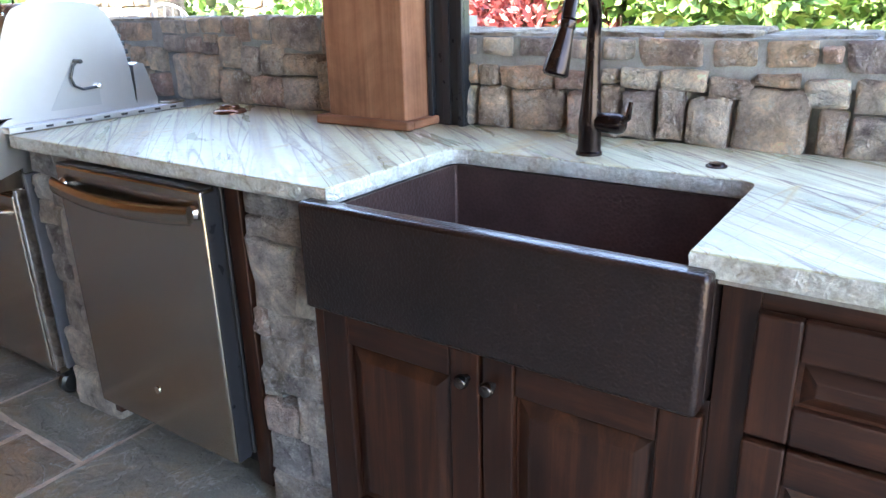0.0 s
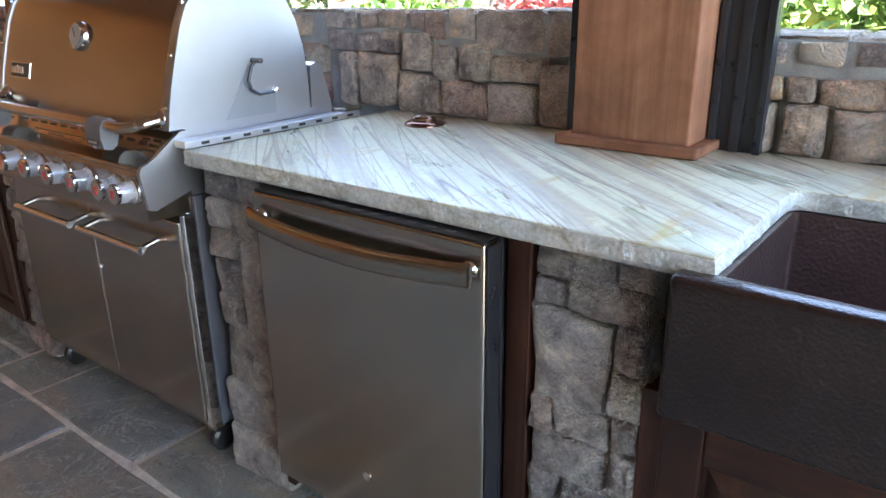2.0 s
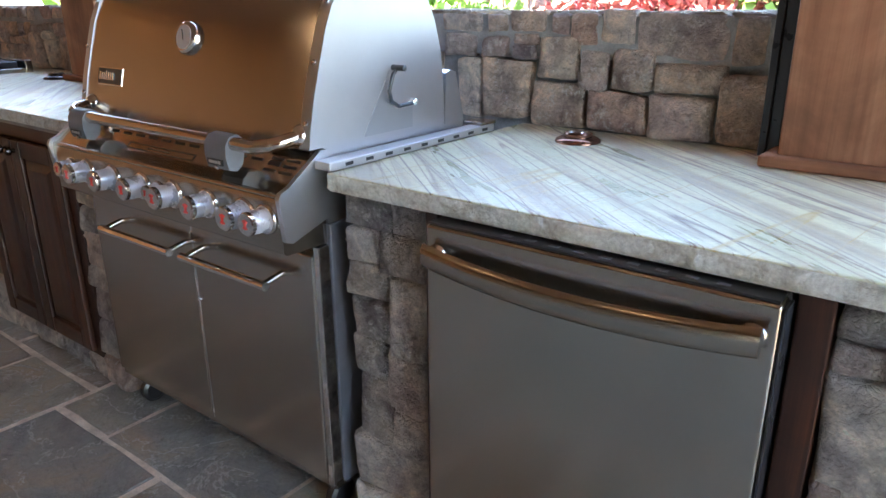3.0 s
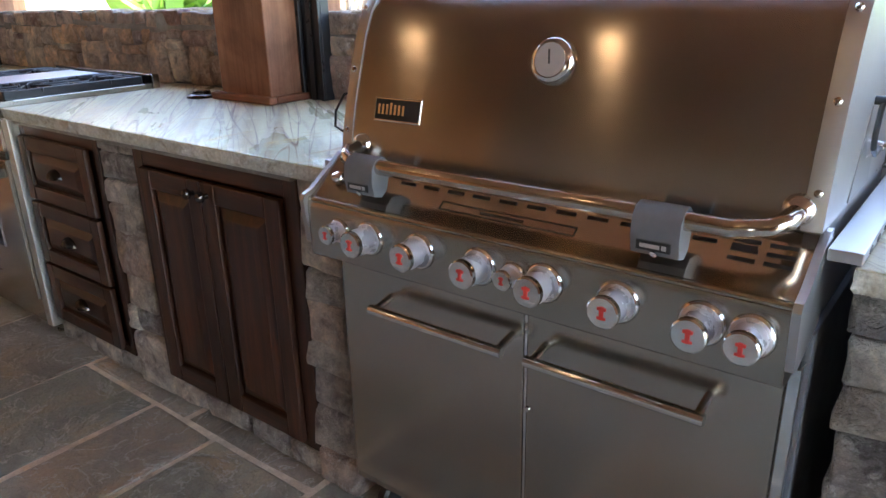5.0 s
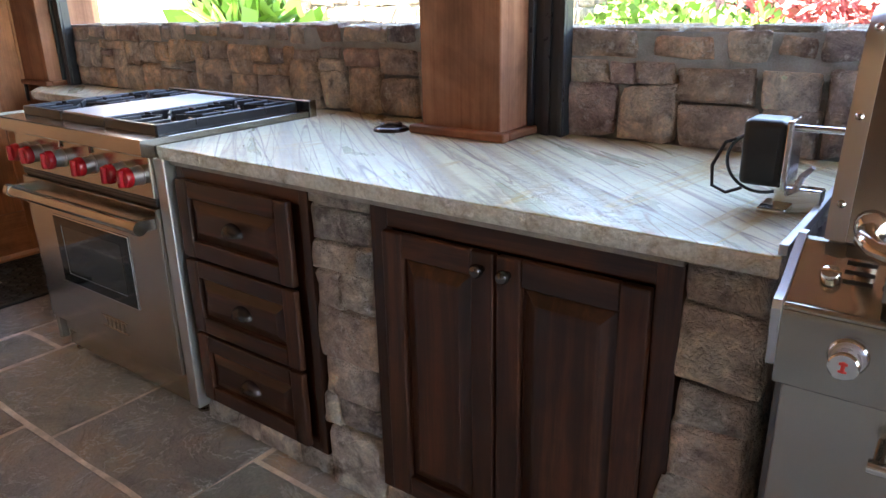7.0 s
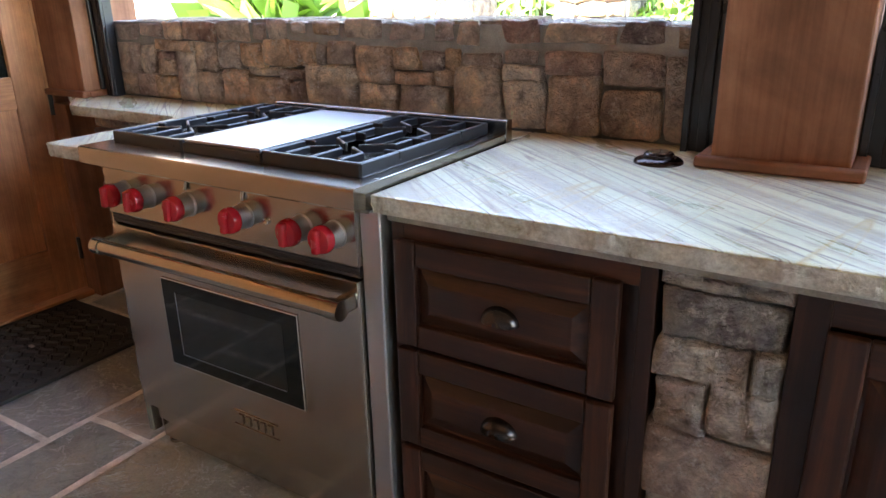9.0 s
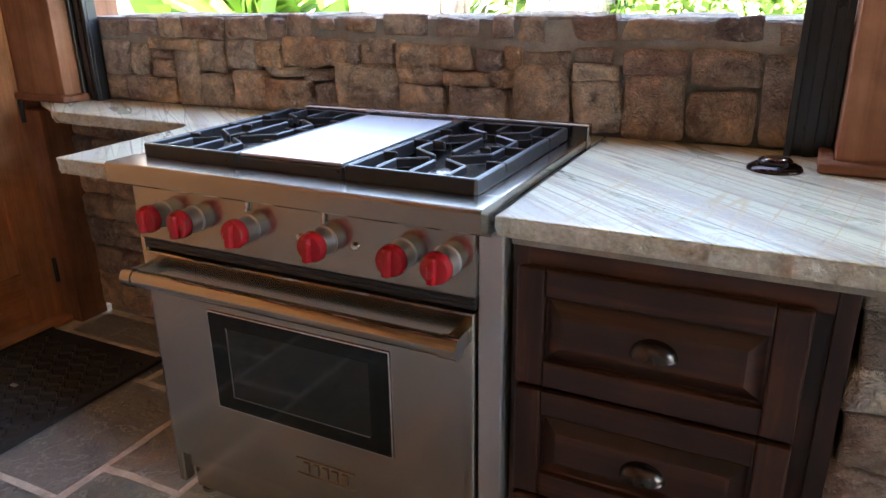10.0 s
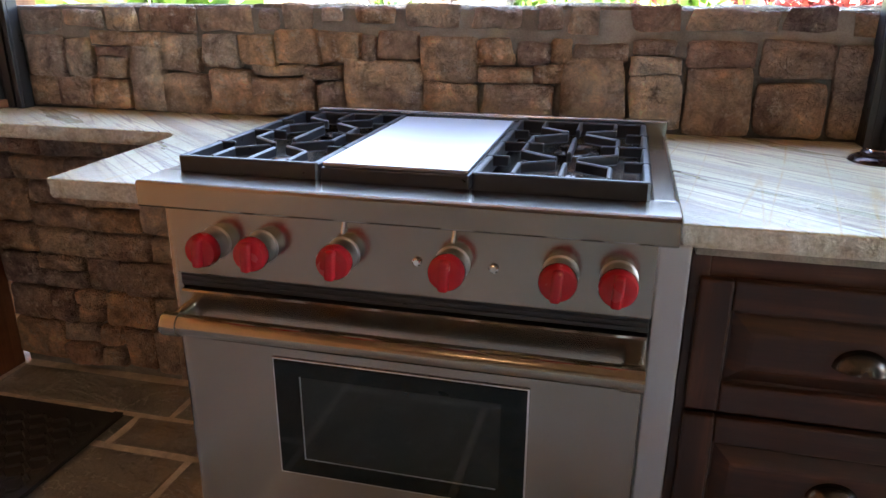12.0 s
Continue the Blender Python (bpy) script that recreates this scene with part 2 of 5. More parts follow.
def m_flag():
    m, n, l, b = mat("flagstone", 0.5, spec=0.45)
    v = coords(n, l, shift=True)
    oi = n.new("ShaderNodeObjectInfo")
    base = ramp(n, l, oi.outputs["Random"], [(0.0, (0.28, 0.305, 0.28)), (0.3, (0.345, 0.335, 0.285)), (0.55, (0.28, 0.29, 0.28)), (0.75, (0.37, 0.305, 0.235)), (1.0, (0.34, 0.335, 0.315))])
    big = noise_tex(n, l, v, 3.2, 6, 0.62, 1.2)
    c = mix(n, l, base, ramp(n, l, big, [(0.28, (0.5, 0.53, 0.55)), (0.5, (1, 1, 1)), (0.72, (1.45, 1.15, 0.85))]), 0.85, "MULTIPLY")
    ridge = noise_tex(n, l, v, 4.5, 9, 0.62, 0.5)
    edge = ramp(n, l, ridge, [(0.485, (0, 0, 0)), (0.5, (0.75, 0.75, 0.75)), (0.508, (0, 0, 0))])
    c = mix(n, l, c, (0.56, 0.56, 0.53), edge)
    fine = noise_tex(n, l, v, 90, 6, 0.7)
    c = mix(n, l, c, ramp(n, l, fine, [(0.3, (0.7, 0.7, 0.7)), (0.7, (1.2, 1.2, 1.2))]), 0.6, "MULTIPLY")
    l.new(c, b.inputs["Base Color"])
    l.new(to_range(n, l, big, 0.30, 0.50), b.inputs["Roughness"])
    step = ramp(n, l, ridge, [(0.40, (0, 0, 0)), (0.42, (0.25, 0.25, 0.25)), (0.495, (0.33, 0.33, 0.33)), (0.505, (0.62, 0.62, 0.62)), (0.58, (0.7, 0.7, 0.7)), (0.60, (1, 1, 1))])
    bump(n, l, b, mix(n, l, mix(n, l, ridge, step, 0.35), fine, 0.12), 1.0, 0.045)
    return m


M_WALLSTONE = m_stone("fieldstone", [(0.58, 0.455, 0.375), (0.82, 0.71, 0.595), (0.50, 0.445, 0.435), (0.84, 0.63, 0.445), (0.56, 0.405, 0.37), (0.85, 0.78, 0.69), (0.71, 0.57, 0.46), (0.46, 0.40, 0.405)], (0.80, 0.74, 0.68), 0.55)
M_PIERSTONE = m_stone("stacked_stone", [(0.54, 0.52, 0.49), (0.72, 0.69, 0.65), (0.40, 0.40, 0.41), (0.55, 0.51, 0.455), (0.45, 0.44, 0.435), (0.70, 0.67, 0.63), (0.58, 0.48, 0.435)], (0.74, 0.72, 0.69), 0.25)
M_MORTAR = m_mortar("mortar", (0.36, 0.345, 0.325))
M_JOINT = m_mortar("joint_mortar", (0.76, 0.69, 0.60), 0.3)
M_FLAG = m_flag()
M_QUARTZ = m_quartzite()
M_HEWN = m_hewn()
CAB = ((0.012, 0.0042, 0.0025), (0.035, 0.0122, 0.0062), (0.102, 0.0365, 0.0165))
M_CAB = {a: m_wood("cabinet_wood_" + a, *CAB, a, 0.36, blotch=7.0) for a in "xz"}
CED = ((0.18, 0.078, 0.044), (0.30, 0.142, 0.082), (0.43, 0.225, 0.135))
M_CEDAR = {a: m_wood("cedar_" + a, *CED, a, 0.75, 0.30, 0.25, 0.6, 0.45, 4.0) for a in "xyz"}
M_HONEY = {a: m_wood("honey_wood_" + a, (0.37, 0.155, 0.068), (0.52, 0.245, 0.115), (0.62, 0.33, 0.16), a, 0.4, 0.6) for a in "yz"}
M_BOARD = m_wood("weathered_boards", (0.17, 0.125, 0.095), (0.26, 0.195, 0.15), (0.33, 0.255, 0.20), "z", 0.6, 0.6)
M_CEIL = m_wood("ceiling_boards", (0.11, 0.07, 0.05), (0.19, 0.125, 0.095), (0.28, 0.19, 0.145), "x", 0.6, 0.6)
M_STEEL = m_steel("brushed_steel", (0.39, 0.355, 0.305), 0.20)
M_LID = m_steel("lid_steel", (0.44, 0.415, 0.395), 0.19, 0.98)
M_STEELV = m_steel("brushed_steel_upright", (0.43, 0.39, 0.335), 0.21)
M_POLISH = m_steel("polished_steel", (0.56, 0.50, 0.44), 0.13)
M_SATIN = m_steel("satin_steel", (0.54, 0.53, 0.54), 0.40)
M_CAPSTEEL = m_steel("dull_steel", (0.45, 0.45, 0.47), 0.42)
M_CARTGREY = m_plain("painted_grey_steel", (0.15, 0.155, 0.175), 0.4, 0.3, var=0.1)
M_CHROME = m_plain("chrome", (0.72, 0.71, 0.70), 0.08, 1.0, var=0.05)
# One copper: bowl worn and raised in colour for caught light, apron lowered.
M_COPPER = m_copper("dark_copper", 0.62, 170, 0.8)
M_BOWL = m_copper("worn_lit_copper", 2.2, 130, 0.8)
M_BRONZE = m_plain("oiled_bronze", (0.045, 0.032, 0.031), 0.24, 0.9, var=0.3, scale=30)
M_PEWTER = m_plain("dark_pewter", (0.12, 0.105, 0.10), 0.22, 0.95, var=0.3)
M_BLACK = m_plain("black_plastic", (0.018, 0.018, 0.02), 0.35, var=0.3)
M_BLACKMETAL = m_plain("black_painted_metal", (0.020, 0.021, 0.025), 0.32, spec=0.5, var=0.06)
M_IRON = m_plain("cast_iron", (0.020, 0.020, 0.023), 0.33, spec=0.6, var=0.2, scale=60)
M_GREY = m_plain("grey_plastic", (0.15, 0.155, 0.17), 0.45, var=0.12)
M_RED = m_plain("red_plastic", (0.36, 0.010, 0.018), 0.24, var=0.12)
M_REDMARK = m_plain("red_mark", (0.65, 0.05, 0.04), 0.4, var=0.1)
M_KNOBGREY = m_plain("frosted_knob", (0.50, 0.49, 0.52), 0.28, 0.35, var=0.12)
M_DIAL = m_plain("dial_face", (0.42, 0.38, 0.37), 0.35, var=0.1)
M_GLASS = m_plain("dark_oven_glass", (0.005, 0.008, 0.007), 0.05, spec=0.28, var=0.3)
M_INNERGLASS = m_plain("inner_oven_glass", (0.010, 0.015, 0.013), 0.04, spec=0.5, var=0.2)
M_RUBBER = m_plain("rubber_mat", (0.022, 0.022, 0.022), 0.75, var=0.4, scale=40, bmp=0.5)
M_WHITE = m_plain("white_paint", (0.74, 0.74, 0.72), 0.6, var=0.06, scale=4)
M_GRASS = m_plain("lawn", (0.085, 0.125, 0.035), 0.9, var=0.5, scale=2.5, bmp=0.8)
M_MULCH = m_plain("red_mulch", (0.20, 0.085, 0.06), 0.95, var=0.5, scale=30, bmp=1.0)
M_LEAFG = m_leaf("bright_leaf", [(0.06, 0.12, 0.025), (0.13, 0.24, 0.05), (0.20, 0.32, 0.09), (0.09, 0.18, 0.04)])
M_LEAFR = m_leaf("maple_leaf", [(0.20, 0.04, 0.045), (0.36, 0.10, 0.10), (0.42, 0.18, 0.16), (0.26, 0.07, 0.07)])
M_LEAFD = m_leaf("dark_leaf", [(0.025, 0.05, 0.018), (0.05, 0.085, 0.03), (0.075, 0.11, 0.05)])
M_BARK = m_wood("bark", (0.05, 0.035, 0.025), (0.10, 0.075, 0.055), (0.16, 0.12, 0.09), "z", 0.9)
M_GARDENSTONE = m_stone("garden_stone", [(0.42, 0.36, 0.27), (0.50, 0.44, 0.34), (0.36, 0.33, 0.28), (0.46, 0.37, 0.25)], (0.55, 0.52, 0.46))
M_BULB = bpy.data.materials.new("lamp_glass")
M_BULB.use_nodes = True
M_BULB.node_tree.nodes["Principled BSDF"].inputs["Emission Color"].default_value = (1.0, 0.62, 0.30, 1)
M_BULB.node_tree.nodes["Principled BSDF"].inputs["Emission Strength"].default_value = 1.5


# ---- building helpers ----
def root_place(p):
    v = Vector((0, 0, 0))
    while p is not None:
        v += p.location
        p = p.parent
    return v


def mesh_of(name, bm, material, origin, smooth):
    if origin.length > 0:
        bmesh.ops.translate(bm, verts=bm.verts, vec=-origin)
    bmesh.ops.recalc_face_normals(bm, faces=bm.faces)
    me = bpy.data.meshes.new(name)
    if smooth:
        for f in bm.faces:
            f.smooth = True
        for e in bm.edges:
            if len(e.link_faces) == 2:
                ang = e.calc_face_angle(0)
                a0, a1 = sorted(f.calc_area() for f in e.link_faces)
                if ang > radians(smooth) or (smooth == 40 and ang > radians(14) and a1 > 5 * a0):
                    e.smooth = False
    bm.to_mesh(me)
    bm.free()
    me.materials.append(material)
    return me


def part(name, bm, material, parent, label="", smooth=40):
    ob = new(name, mesh_of(name, bm, material, root_place(parent), smooth))
    ob.parent = parent
    return tagged(ob, label)


def thing(name, place, label, category, group=""):
    ob = new(name)
    ob.location = place
    ob.empty_display_size = 0.1
    return tagged(ob, label, category, group)


def solid(name, bm, material, label, category, group="", kind="", smooth=40):
    ob = new(name, mesh_of(name, bm, material, Vector((0, 0, 0)), smooth))
    return tagged(ob, label, category, group, kind)


def BM():
    return bmesh.new()


def box(bm, x0, x1, y0, y1, z0, z1, b=0.0, seg=2):
    r = bmesh.ops.create_cube(bm, size=1.0)
    vs = r["verts"]
    for v in vs:
        v.co = Vector(((x0 + x1) / 2 + v.co.x * (x1 - x0), (y0 + y1) / 2 + v.co.y * (y1 - y0), (z0 + z1) / 2 + v.co.z * (z1 - z0)))
    if b > 0:
        es = list({e for v in vs for e in v.link_edges})
        bmesh.ops.bevel(bm, geom=es, offset=b, segments=seg, affect="EDGES", profile=0.5)
    return bm


def loft(bm, rings, cap0=True, cap1=True):
    """Skin between closed rings of points with equal counts."""
    vr = [[bm.verts.new(p) for p in r] for r in rings]
    k = len(vr[0])
    for a, c in zip(vr, vr[1:]):
        for i in range(k):
            bm.faces.new((a[i], a[(i + 1) % k], c[(i + 1) % k], c[i]))
    if cap0:
        bm.faces.new(vr[0][::-1])
    if cap1:
        bm.faces.new(vr[-1])
    return bm


def turned(bm, origin, axis, prof, n=20):
    """A turned form: prof lists (distance along axis, radius)."""
    q = Vector(axis).normalized().to_track_quat("Z", "Y")
    o = Vector(origin)
    rings = [[o + q @ Vector((r * math.cos(2 * math.pi * i / n), r * math.sin(2 * math.pi * i / n), d)) for i in range(n)] for d, r in prof]
    return loft(bm, rings)


def tube(bm, pts, r, n=12):
    pts = [Vector(p) for p in pts]
    rs = r if isinstance(r, (list, tuple)) else [r] * len(pts)
    rings, up = [], None
    for i, p in enumerate(pts):
        d = (pts[min(i + 1, len(pts) - 1)] - pts[max(i - 1, 0)]).normalized()
        if up is None:
            up = Vector((0, 0, 1)) if abs(d.z) < 0.9 else Vector((0, 1, 0))
        s = d.cross(up).normalized()
        up = s.cross(d).normalized()
        rings.append([p + rs[i] * (s * math.cos(2 * math.pi * k / n) + up * math.sin(2 * math.pi * k / n)) for k in range(n)])
    return loft(bm, rings)


def bow(p0, p1, out, n=12, flat=0.0):
    """Points of a shallow arc between two places."""
    p0, p1, out = Vector(p0), Vector(p1), Vector(out)
    return [p0.lerp(p1, i / n) + out * (1 - (2 * i / n - 1) ** 2) for i in range(n + 1)]


def extruded_x(bm, prof, x0, x1):
    """A (y, z) outline pulled from x0 to x1."""
    return loft(bm, [[(x0, y, z) for y, z in prof], [(x1, y, z) for y, z in prof]])


def nested(bm, x0, x1, z0, z1, y, steps, back=0.02):
    """A front facing -y made of nested rectangles: steps of (inset, depth towards +y)."""
    rings = [[(x0, y + back, z0), (x1, y + back, z0), (x1, y + back, z1), (x0, y + back, z1)]]
    for i, d in steps:
        rings.append([(x0 + i, y + d, z0 + i), (x1 - i, y + d, z0 + i), (x1 - i, y + d, z1 - i), (x0 + i, y + d, z1 - i)])
    return loft(bm, rings)


def rng(seed):
    return random.Random(seed)


def rough_outline(w, h, r, jit):
    """Ten points round an uneven stone face of about w by h."""
    c = min(w, h) * r.uniform(0.05, 0.15)
    j = lambda s: r.uniform(-jit, jit) * s
    cs = [(-w / 2 + j(w), -h / 2 + j(h)), (w / 2 + j(w), -h / 2 + j(h)), (w / 2 + j(w), h / 2 + j(h)), (-w / 2 + j(w), h / 2 + j(h))]
    pts = []
    for i in range(4):
        p, a, q = Vector(cs[i]), Vector(cs[i - 1]), Vector(cs[(i + 1) % 4])
        pts.append(p + (a - p).normalized() * c * r.uniform(0.6, 1.5))
        pts.append(p + (q - p).normalized() * c * r.uniform(0.6, 1.5))
        if i in (0, 2):
            mid = (p + q) / 2
            pts.append(mid + Vector((j(w), j(h) * 0.6)))
    return pts


def warp(p, x, z):
    """One shared wobble, so that neighbouring stones keep fitting."""
    q = Vector(((p.x + x) * 10.0, 3.1, (p.y + z) * 10.0))
    return Vector((p.x + 0.030 * noise.noise(q), p.y + 0.024 * noise.noise(q + Vector((31.0, 7.0, 5.0)))))


def rough_stone(parent, name, x, y, z, w, h, d, back, material, r, jit=0.07, turn=0.0, smooth=24):
    """One stone with its face towards -y (or turned about z): a mesh under the wall."""
    pts = rough_outline(w, h, r, jit)
    if not turn:
        pts = [warp(p, x, z) for p in pts]
    rings = [[(p.x, back, p.y) for p in pts], [(p.x * 0.99, -d * r.uniform(0.6, 0.8), p.y * 0.99) for p in pts]]
    k = 1 - 0.013 / max(0.07, min(w, h)) * r.uniform(0.7, 2.0)
    rings.append([(p.x * k, -d * r.uniform(0.92, 1.08), p.y * k) for p in pts])
    k *= r.uniform(0.58, 0.72)
    sx, sz = r.uniform(-0.08, 0.08) * w, r.uniform(-0.08, 0.08) * h
    rings.append([(p.x * k + sx, -d * r.uniform(0.88, 1.22), p.y * k + sz) for p in pts])
    bm = loft(BM(), rings, cap0=False, cap1=False)
    bm.verts.ensure_lookup_table()
    top = bm.verts[-10:]
    c = bm.verts.new((r.uniform(-0.15, 0.15) * w, -d * r.uniform(0.95, 1.2), r.uniform(-0.15, 0.15) * h))
    for i in range(10):
        bm.faces.new((top[i], top[(i + 1) % 10], c))
    me = mesh_of(name, bm, material, Vector((0, 0, 0)), smooth)
    ob = new(name, me)
    ob.parent = parent
    ob.matrix_basis = pose(x, y, z, 0, r.uniform(-2, 2), turn)
    return ob


def laid_stone(parent, x0, x1, z0, z1, y, depth, material, r, gap=0.004, soft=1.0):
    """One hand-dressed stone filling a place in the wall: uneven pillowed face, worn corners, wavy outline."""
    w, h = x1 - x0 - 2 * gap, z1 - z0 - 2 * gap
    cx, cz = (x0 + x1) / 2, (z0 + z1) / 2
    m = min(w, h)
    cut = [m * r.uniform(0.05, 0.22) * soft for _ in range(4)]
    cor = [Vector((sx * w / 2 + r.uniform(-0.045, 0.045) * w * (0.6 + 0.4 * soft), sz * h / 2 + r.uniform(-0.05, 0.05) * h * (0.6 + 0.4 * soft))) for sx, sz in ((-1, -1), (1, -1), (1, 1), (-1, 1))]
    pts = []
    for i in range(4):
        p, a, q = cor[i], cor[i - 1], cor[(i + 1) % 4]
        pa, pq = p + (a - p).normalized() * cut[i], p + (q - p).normalized() * cut[i]
        pts += [pa, (pa + pq) * 0.2 + p * 0.6, pq]
        nq = q + (p - q).normalized() * cut[(i + 1) % 4]
        for k in (1, 2):
            pts.append(pq.lerp(nq, k / 3))
    seed = Vector((r.uniform(0, 90), r.uniform(0, 90), 0))
    for k, p in enumerate(pts):
        g = Vector(((p.x + cx) * 14.0, seed.x, (p.y + cz) * 14.0))
        pts[k] = Vector((p.x + 0.007 * noise.noise(g) + r.uniform(-0.0012, 0.0012), p.y + 0.007 * noise.noise(g + Vector((9, 5, 3))) + r.uniform(-0.0012, 0.0012)))
    tx, tz = r.uniform(-0.10, 0.10), r.uniform(-0.12, 0.12)

    def face(px, pz, lift):
        lumps = 0.007 * noise.noise(Vector((px * 17, seed.y, pz * 17))) + 0.004 * noise.noise(Vector((px * 45, seed.x, pz * 45)))
        return (px, -depth * lift - lumps * lift + px * tx * 0.6 + pz * tz * 0.6, pz)

    edge = min(0.013, 0.16 * m) * (0.5 + 0.5 * soft)
    rings = [[(p.x, 0.05, p.y) for p in pts], [face(p.x, p.y, 0.6) for p in pts]]
    for inset, lift in ((edge * 0.5, 0.88), (edge * 1.3, 1.0)):
        kx, kz = 1 - 2 * inset / w, 1 - 2 * inset / h
        rings.append([face(p.x * kx, p.y * kz, lift) for p in pts])
    jx, jz = r.uniform(-0.15, 0.15) * w, r.uniform(-0.15, 0.15) * h
    rings.append([face(p.x * 0.5 + jx, p.y * 0.5 + jz, r.uniform(0.98, 1.14)) for p in pts])
    bm = loft(BM(), rings, cap0=False, cap1=False)
    bm.verts.ensure_lookup_table()
    n = len(pts)
    top = bm.verts[-n:]
    c = bm.verts.new(face(jx, jz, r.uniform(0.95, 1.12)))
    for i in range(n):
        bm.faces.new((top[i], top[(i + 1) % n], c))
    ob = new("stone", mesh_of("stone", bm, material, Vector((0, 0, 0)), 32))
    ob.parent = parent
    ob.matrix_basis = pose(cx, y, cz)
    return ob


# ---- setting ----
WALL_Y = 1.958
TOP = 0.908

floor = solid("floor", box(BM(), -7.0, 1.9, -5.2, 2.2, -0.14, -0.0035), M_JOINT, "flagstone patio floor with pale mortar joints", "floor", kind="structure")
ground = solid("ground", box(BM(), -400, 400, -400, 400, -0.4, -0.15), M_GRASS, "sunlit lawn ground round the pavilion", "ground", kind="structure")
# Ceiling runs on past the south wall as an unseen overhang against the sun.
ceiling = solid("ceiling", box(BM(), -7.2, 2.1, -7.3, 2.38, 3.28, 3.45), M_CEIL, "stained timber board ceiling of the pavilion", "ceiling", kind="structure")
wall_north = solid("wall_north", box(box(box(box(BM(), -6.655, 1.4, WALL_Y + 0.022, 2.28, 0.0, 1.05), -6.655, -0.95, WALL_Y + 0.0221, 2.28, 1.0501, 1.09), -6.655, -0.95, WALL_Y + 0.001, 2.28, 1.0901, 1.196), -0.95, 1.4, WALL_Y + 0.001, 2.28, 1.0501, 1.152), M_MORTAR, "low fieldstone wall with grey mortar behind the counter", "wall", kind="structure")

# the west end, with a door
wall_west = solid("wall_west", box(box(box(BM(), -6.95, -6.76, 1.823, 2.3, 0, 3.28), -6.95, -6.76, 0.897, 1.823, 2.063, 3.28), -6.95, -6.76, -5.6, 0.897, 0, 3.28), M_HONEY["z"], "honey-coloured timber end wall", "wall", kind="structure")
# Unseen east wall, added to cut the skylight on apron and cabinet fronts.
wall_east = solid("wall_east", box(BM(), 1.9, 2.1, -5.6, -1.1, 0, 3.28), M_CEDAR["z"], "unseen boarded wall added at the patio end to cut side light", "wall", kind="structure")
# Unseen south wall added to hold back front light; its slot admits a little.
bm = box(BM(), -6.76, 1.9, -5.45, -5.25, 2.3, 3.28)
for x0, x1 in ((-6.76, -0.2), (0.1, 1.9)):
    box(bm, x0, x1, -5.45, -5.25, 0, 2.2999)
wall_south = solid("wall_south", bm, M_BOARD, "unseen weathered brown boarded wall added to dim front light, with one narrow opening", "wall", kind="structure")
beam = solid("beam", box(BM(), -6.76, 1.9, -5.248, -5.10, 2.9, 3.28), M_CEDAR["x"], "cedar beam under the roof edge", "beam", kind="structure")
beam2 = solid("beam", box(BM(), -6.7, 2.1, 1.85, 2.15, 3.0, 3.28), M_CEDAR["x"], "cedar beam over the low stone wall", "beam", kind="structure")

door = thing("door_1", (-6.755, 1.82, 0.0), "closed honey-coloured wooden door with a glass pane", "door")
door["kind"] = "structure"
DX0, DX1, DY0, DY1 = -6.80, -6.755, 0.90, 1.82
part("stile", box(BM(), DX0, DX1, DY1 - 0.13, DY1, 0.03, 2.06, 0.004), M_HONEY["z"], door)
part("stile", box(BM(), DX0, DX1, DY0, DY0 + 0.13, 0.03, 2.06, 0.004), M_HONEY["z"], door)
part("rail", box(BM(), DX0, DX1 - 0.001, DY0 + 0.13, DY1 - 0.13, 0.03, 0.25, 0.004), M_HONEY["y"], door)
part("rail", box(BM(), DX0, DX1 - 0.001, DY0 + 0.13, DY1 - 0.13, 0.86, 0.99, 0.004), M_HONEY["y"], door)
part("rail", box(BM(), DX0, DX1 - 0.001, DY0 + 0.13, DY1 - 0.13, 1.93, 2.06, 0.004), M_HONEY["y"], door)
part("panel", box(BM(), DX0 + 0.01, DX1 - 0.015, DY0 + 0.13, DY1 - 0.13, 0.25, 0.86), M_HONEY["z"], door)
part("pane", box(BM(), DX0 + 0.015, DX1 - 0.02, DY0 + 0.13, DY1 - 0.13, 0.99, 1.93), M_GLASS, door, "dark glass pane")
for hz in (0.22, 0.87, 1.8):
    part("hinge", tube(BM(), [(-6.748, 1.828, hz - 0.05), (-6.748, 1.828, hz + 0.05)], 0.009), M_BLACKMETAL, door, "black butt hinge")
trim = solid("trim", box(BM(), -6.79, -6.735, 1.836, 1.90, 0, 2.12, 0.004), M_CEDAR["z"], "cedar door jamb beside the corner post", "trim", kind="structure")
sill = solid("door_sill", box(BM(), -6.85, -6.70, 0.86, 1.83, 0.0, 0.028, 0.006), M_HONEY["y"], "worn wooden door sill", "sill", kind="structure")


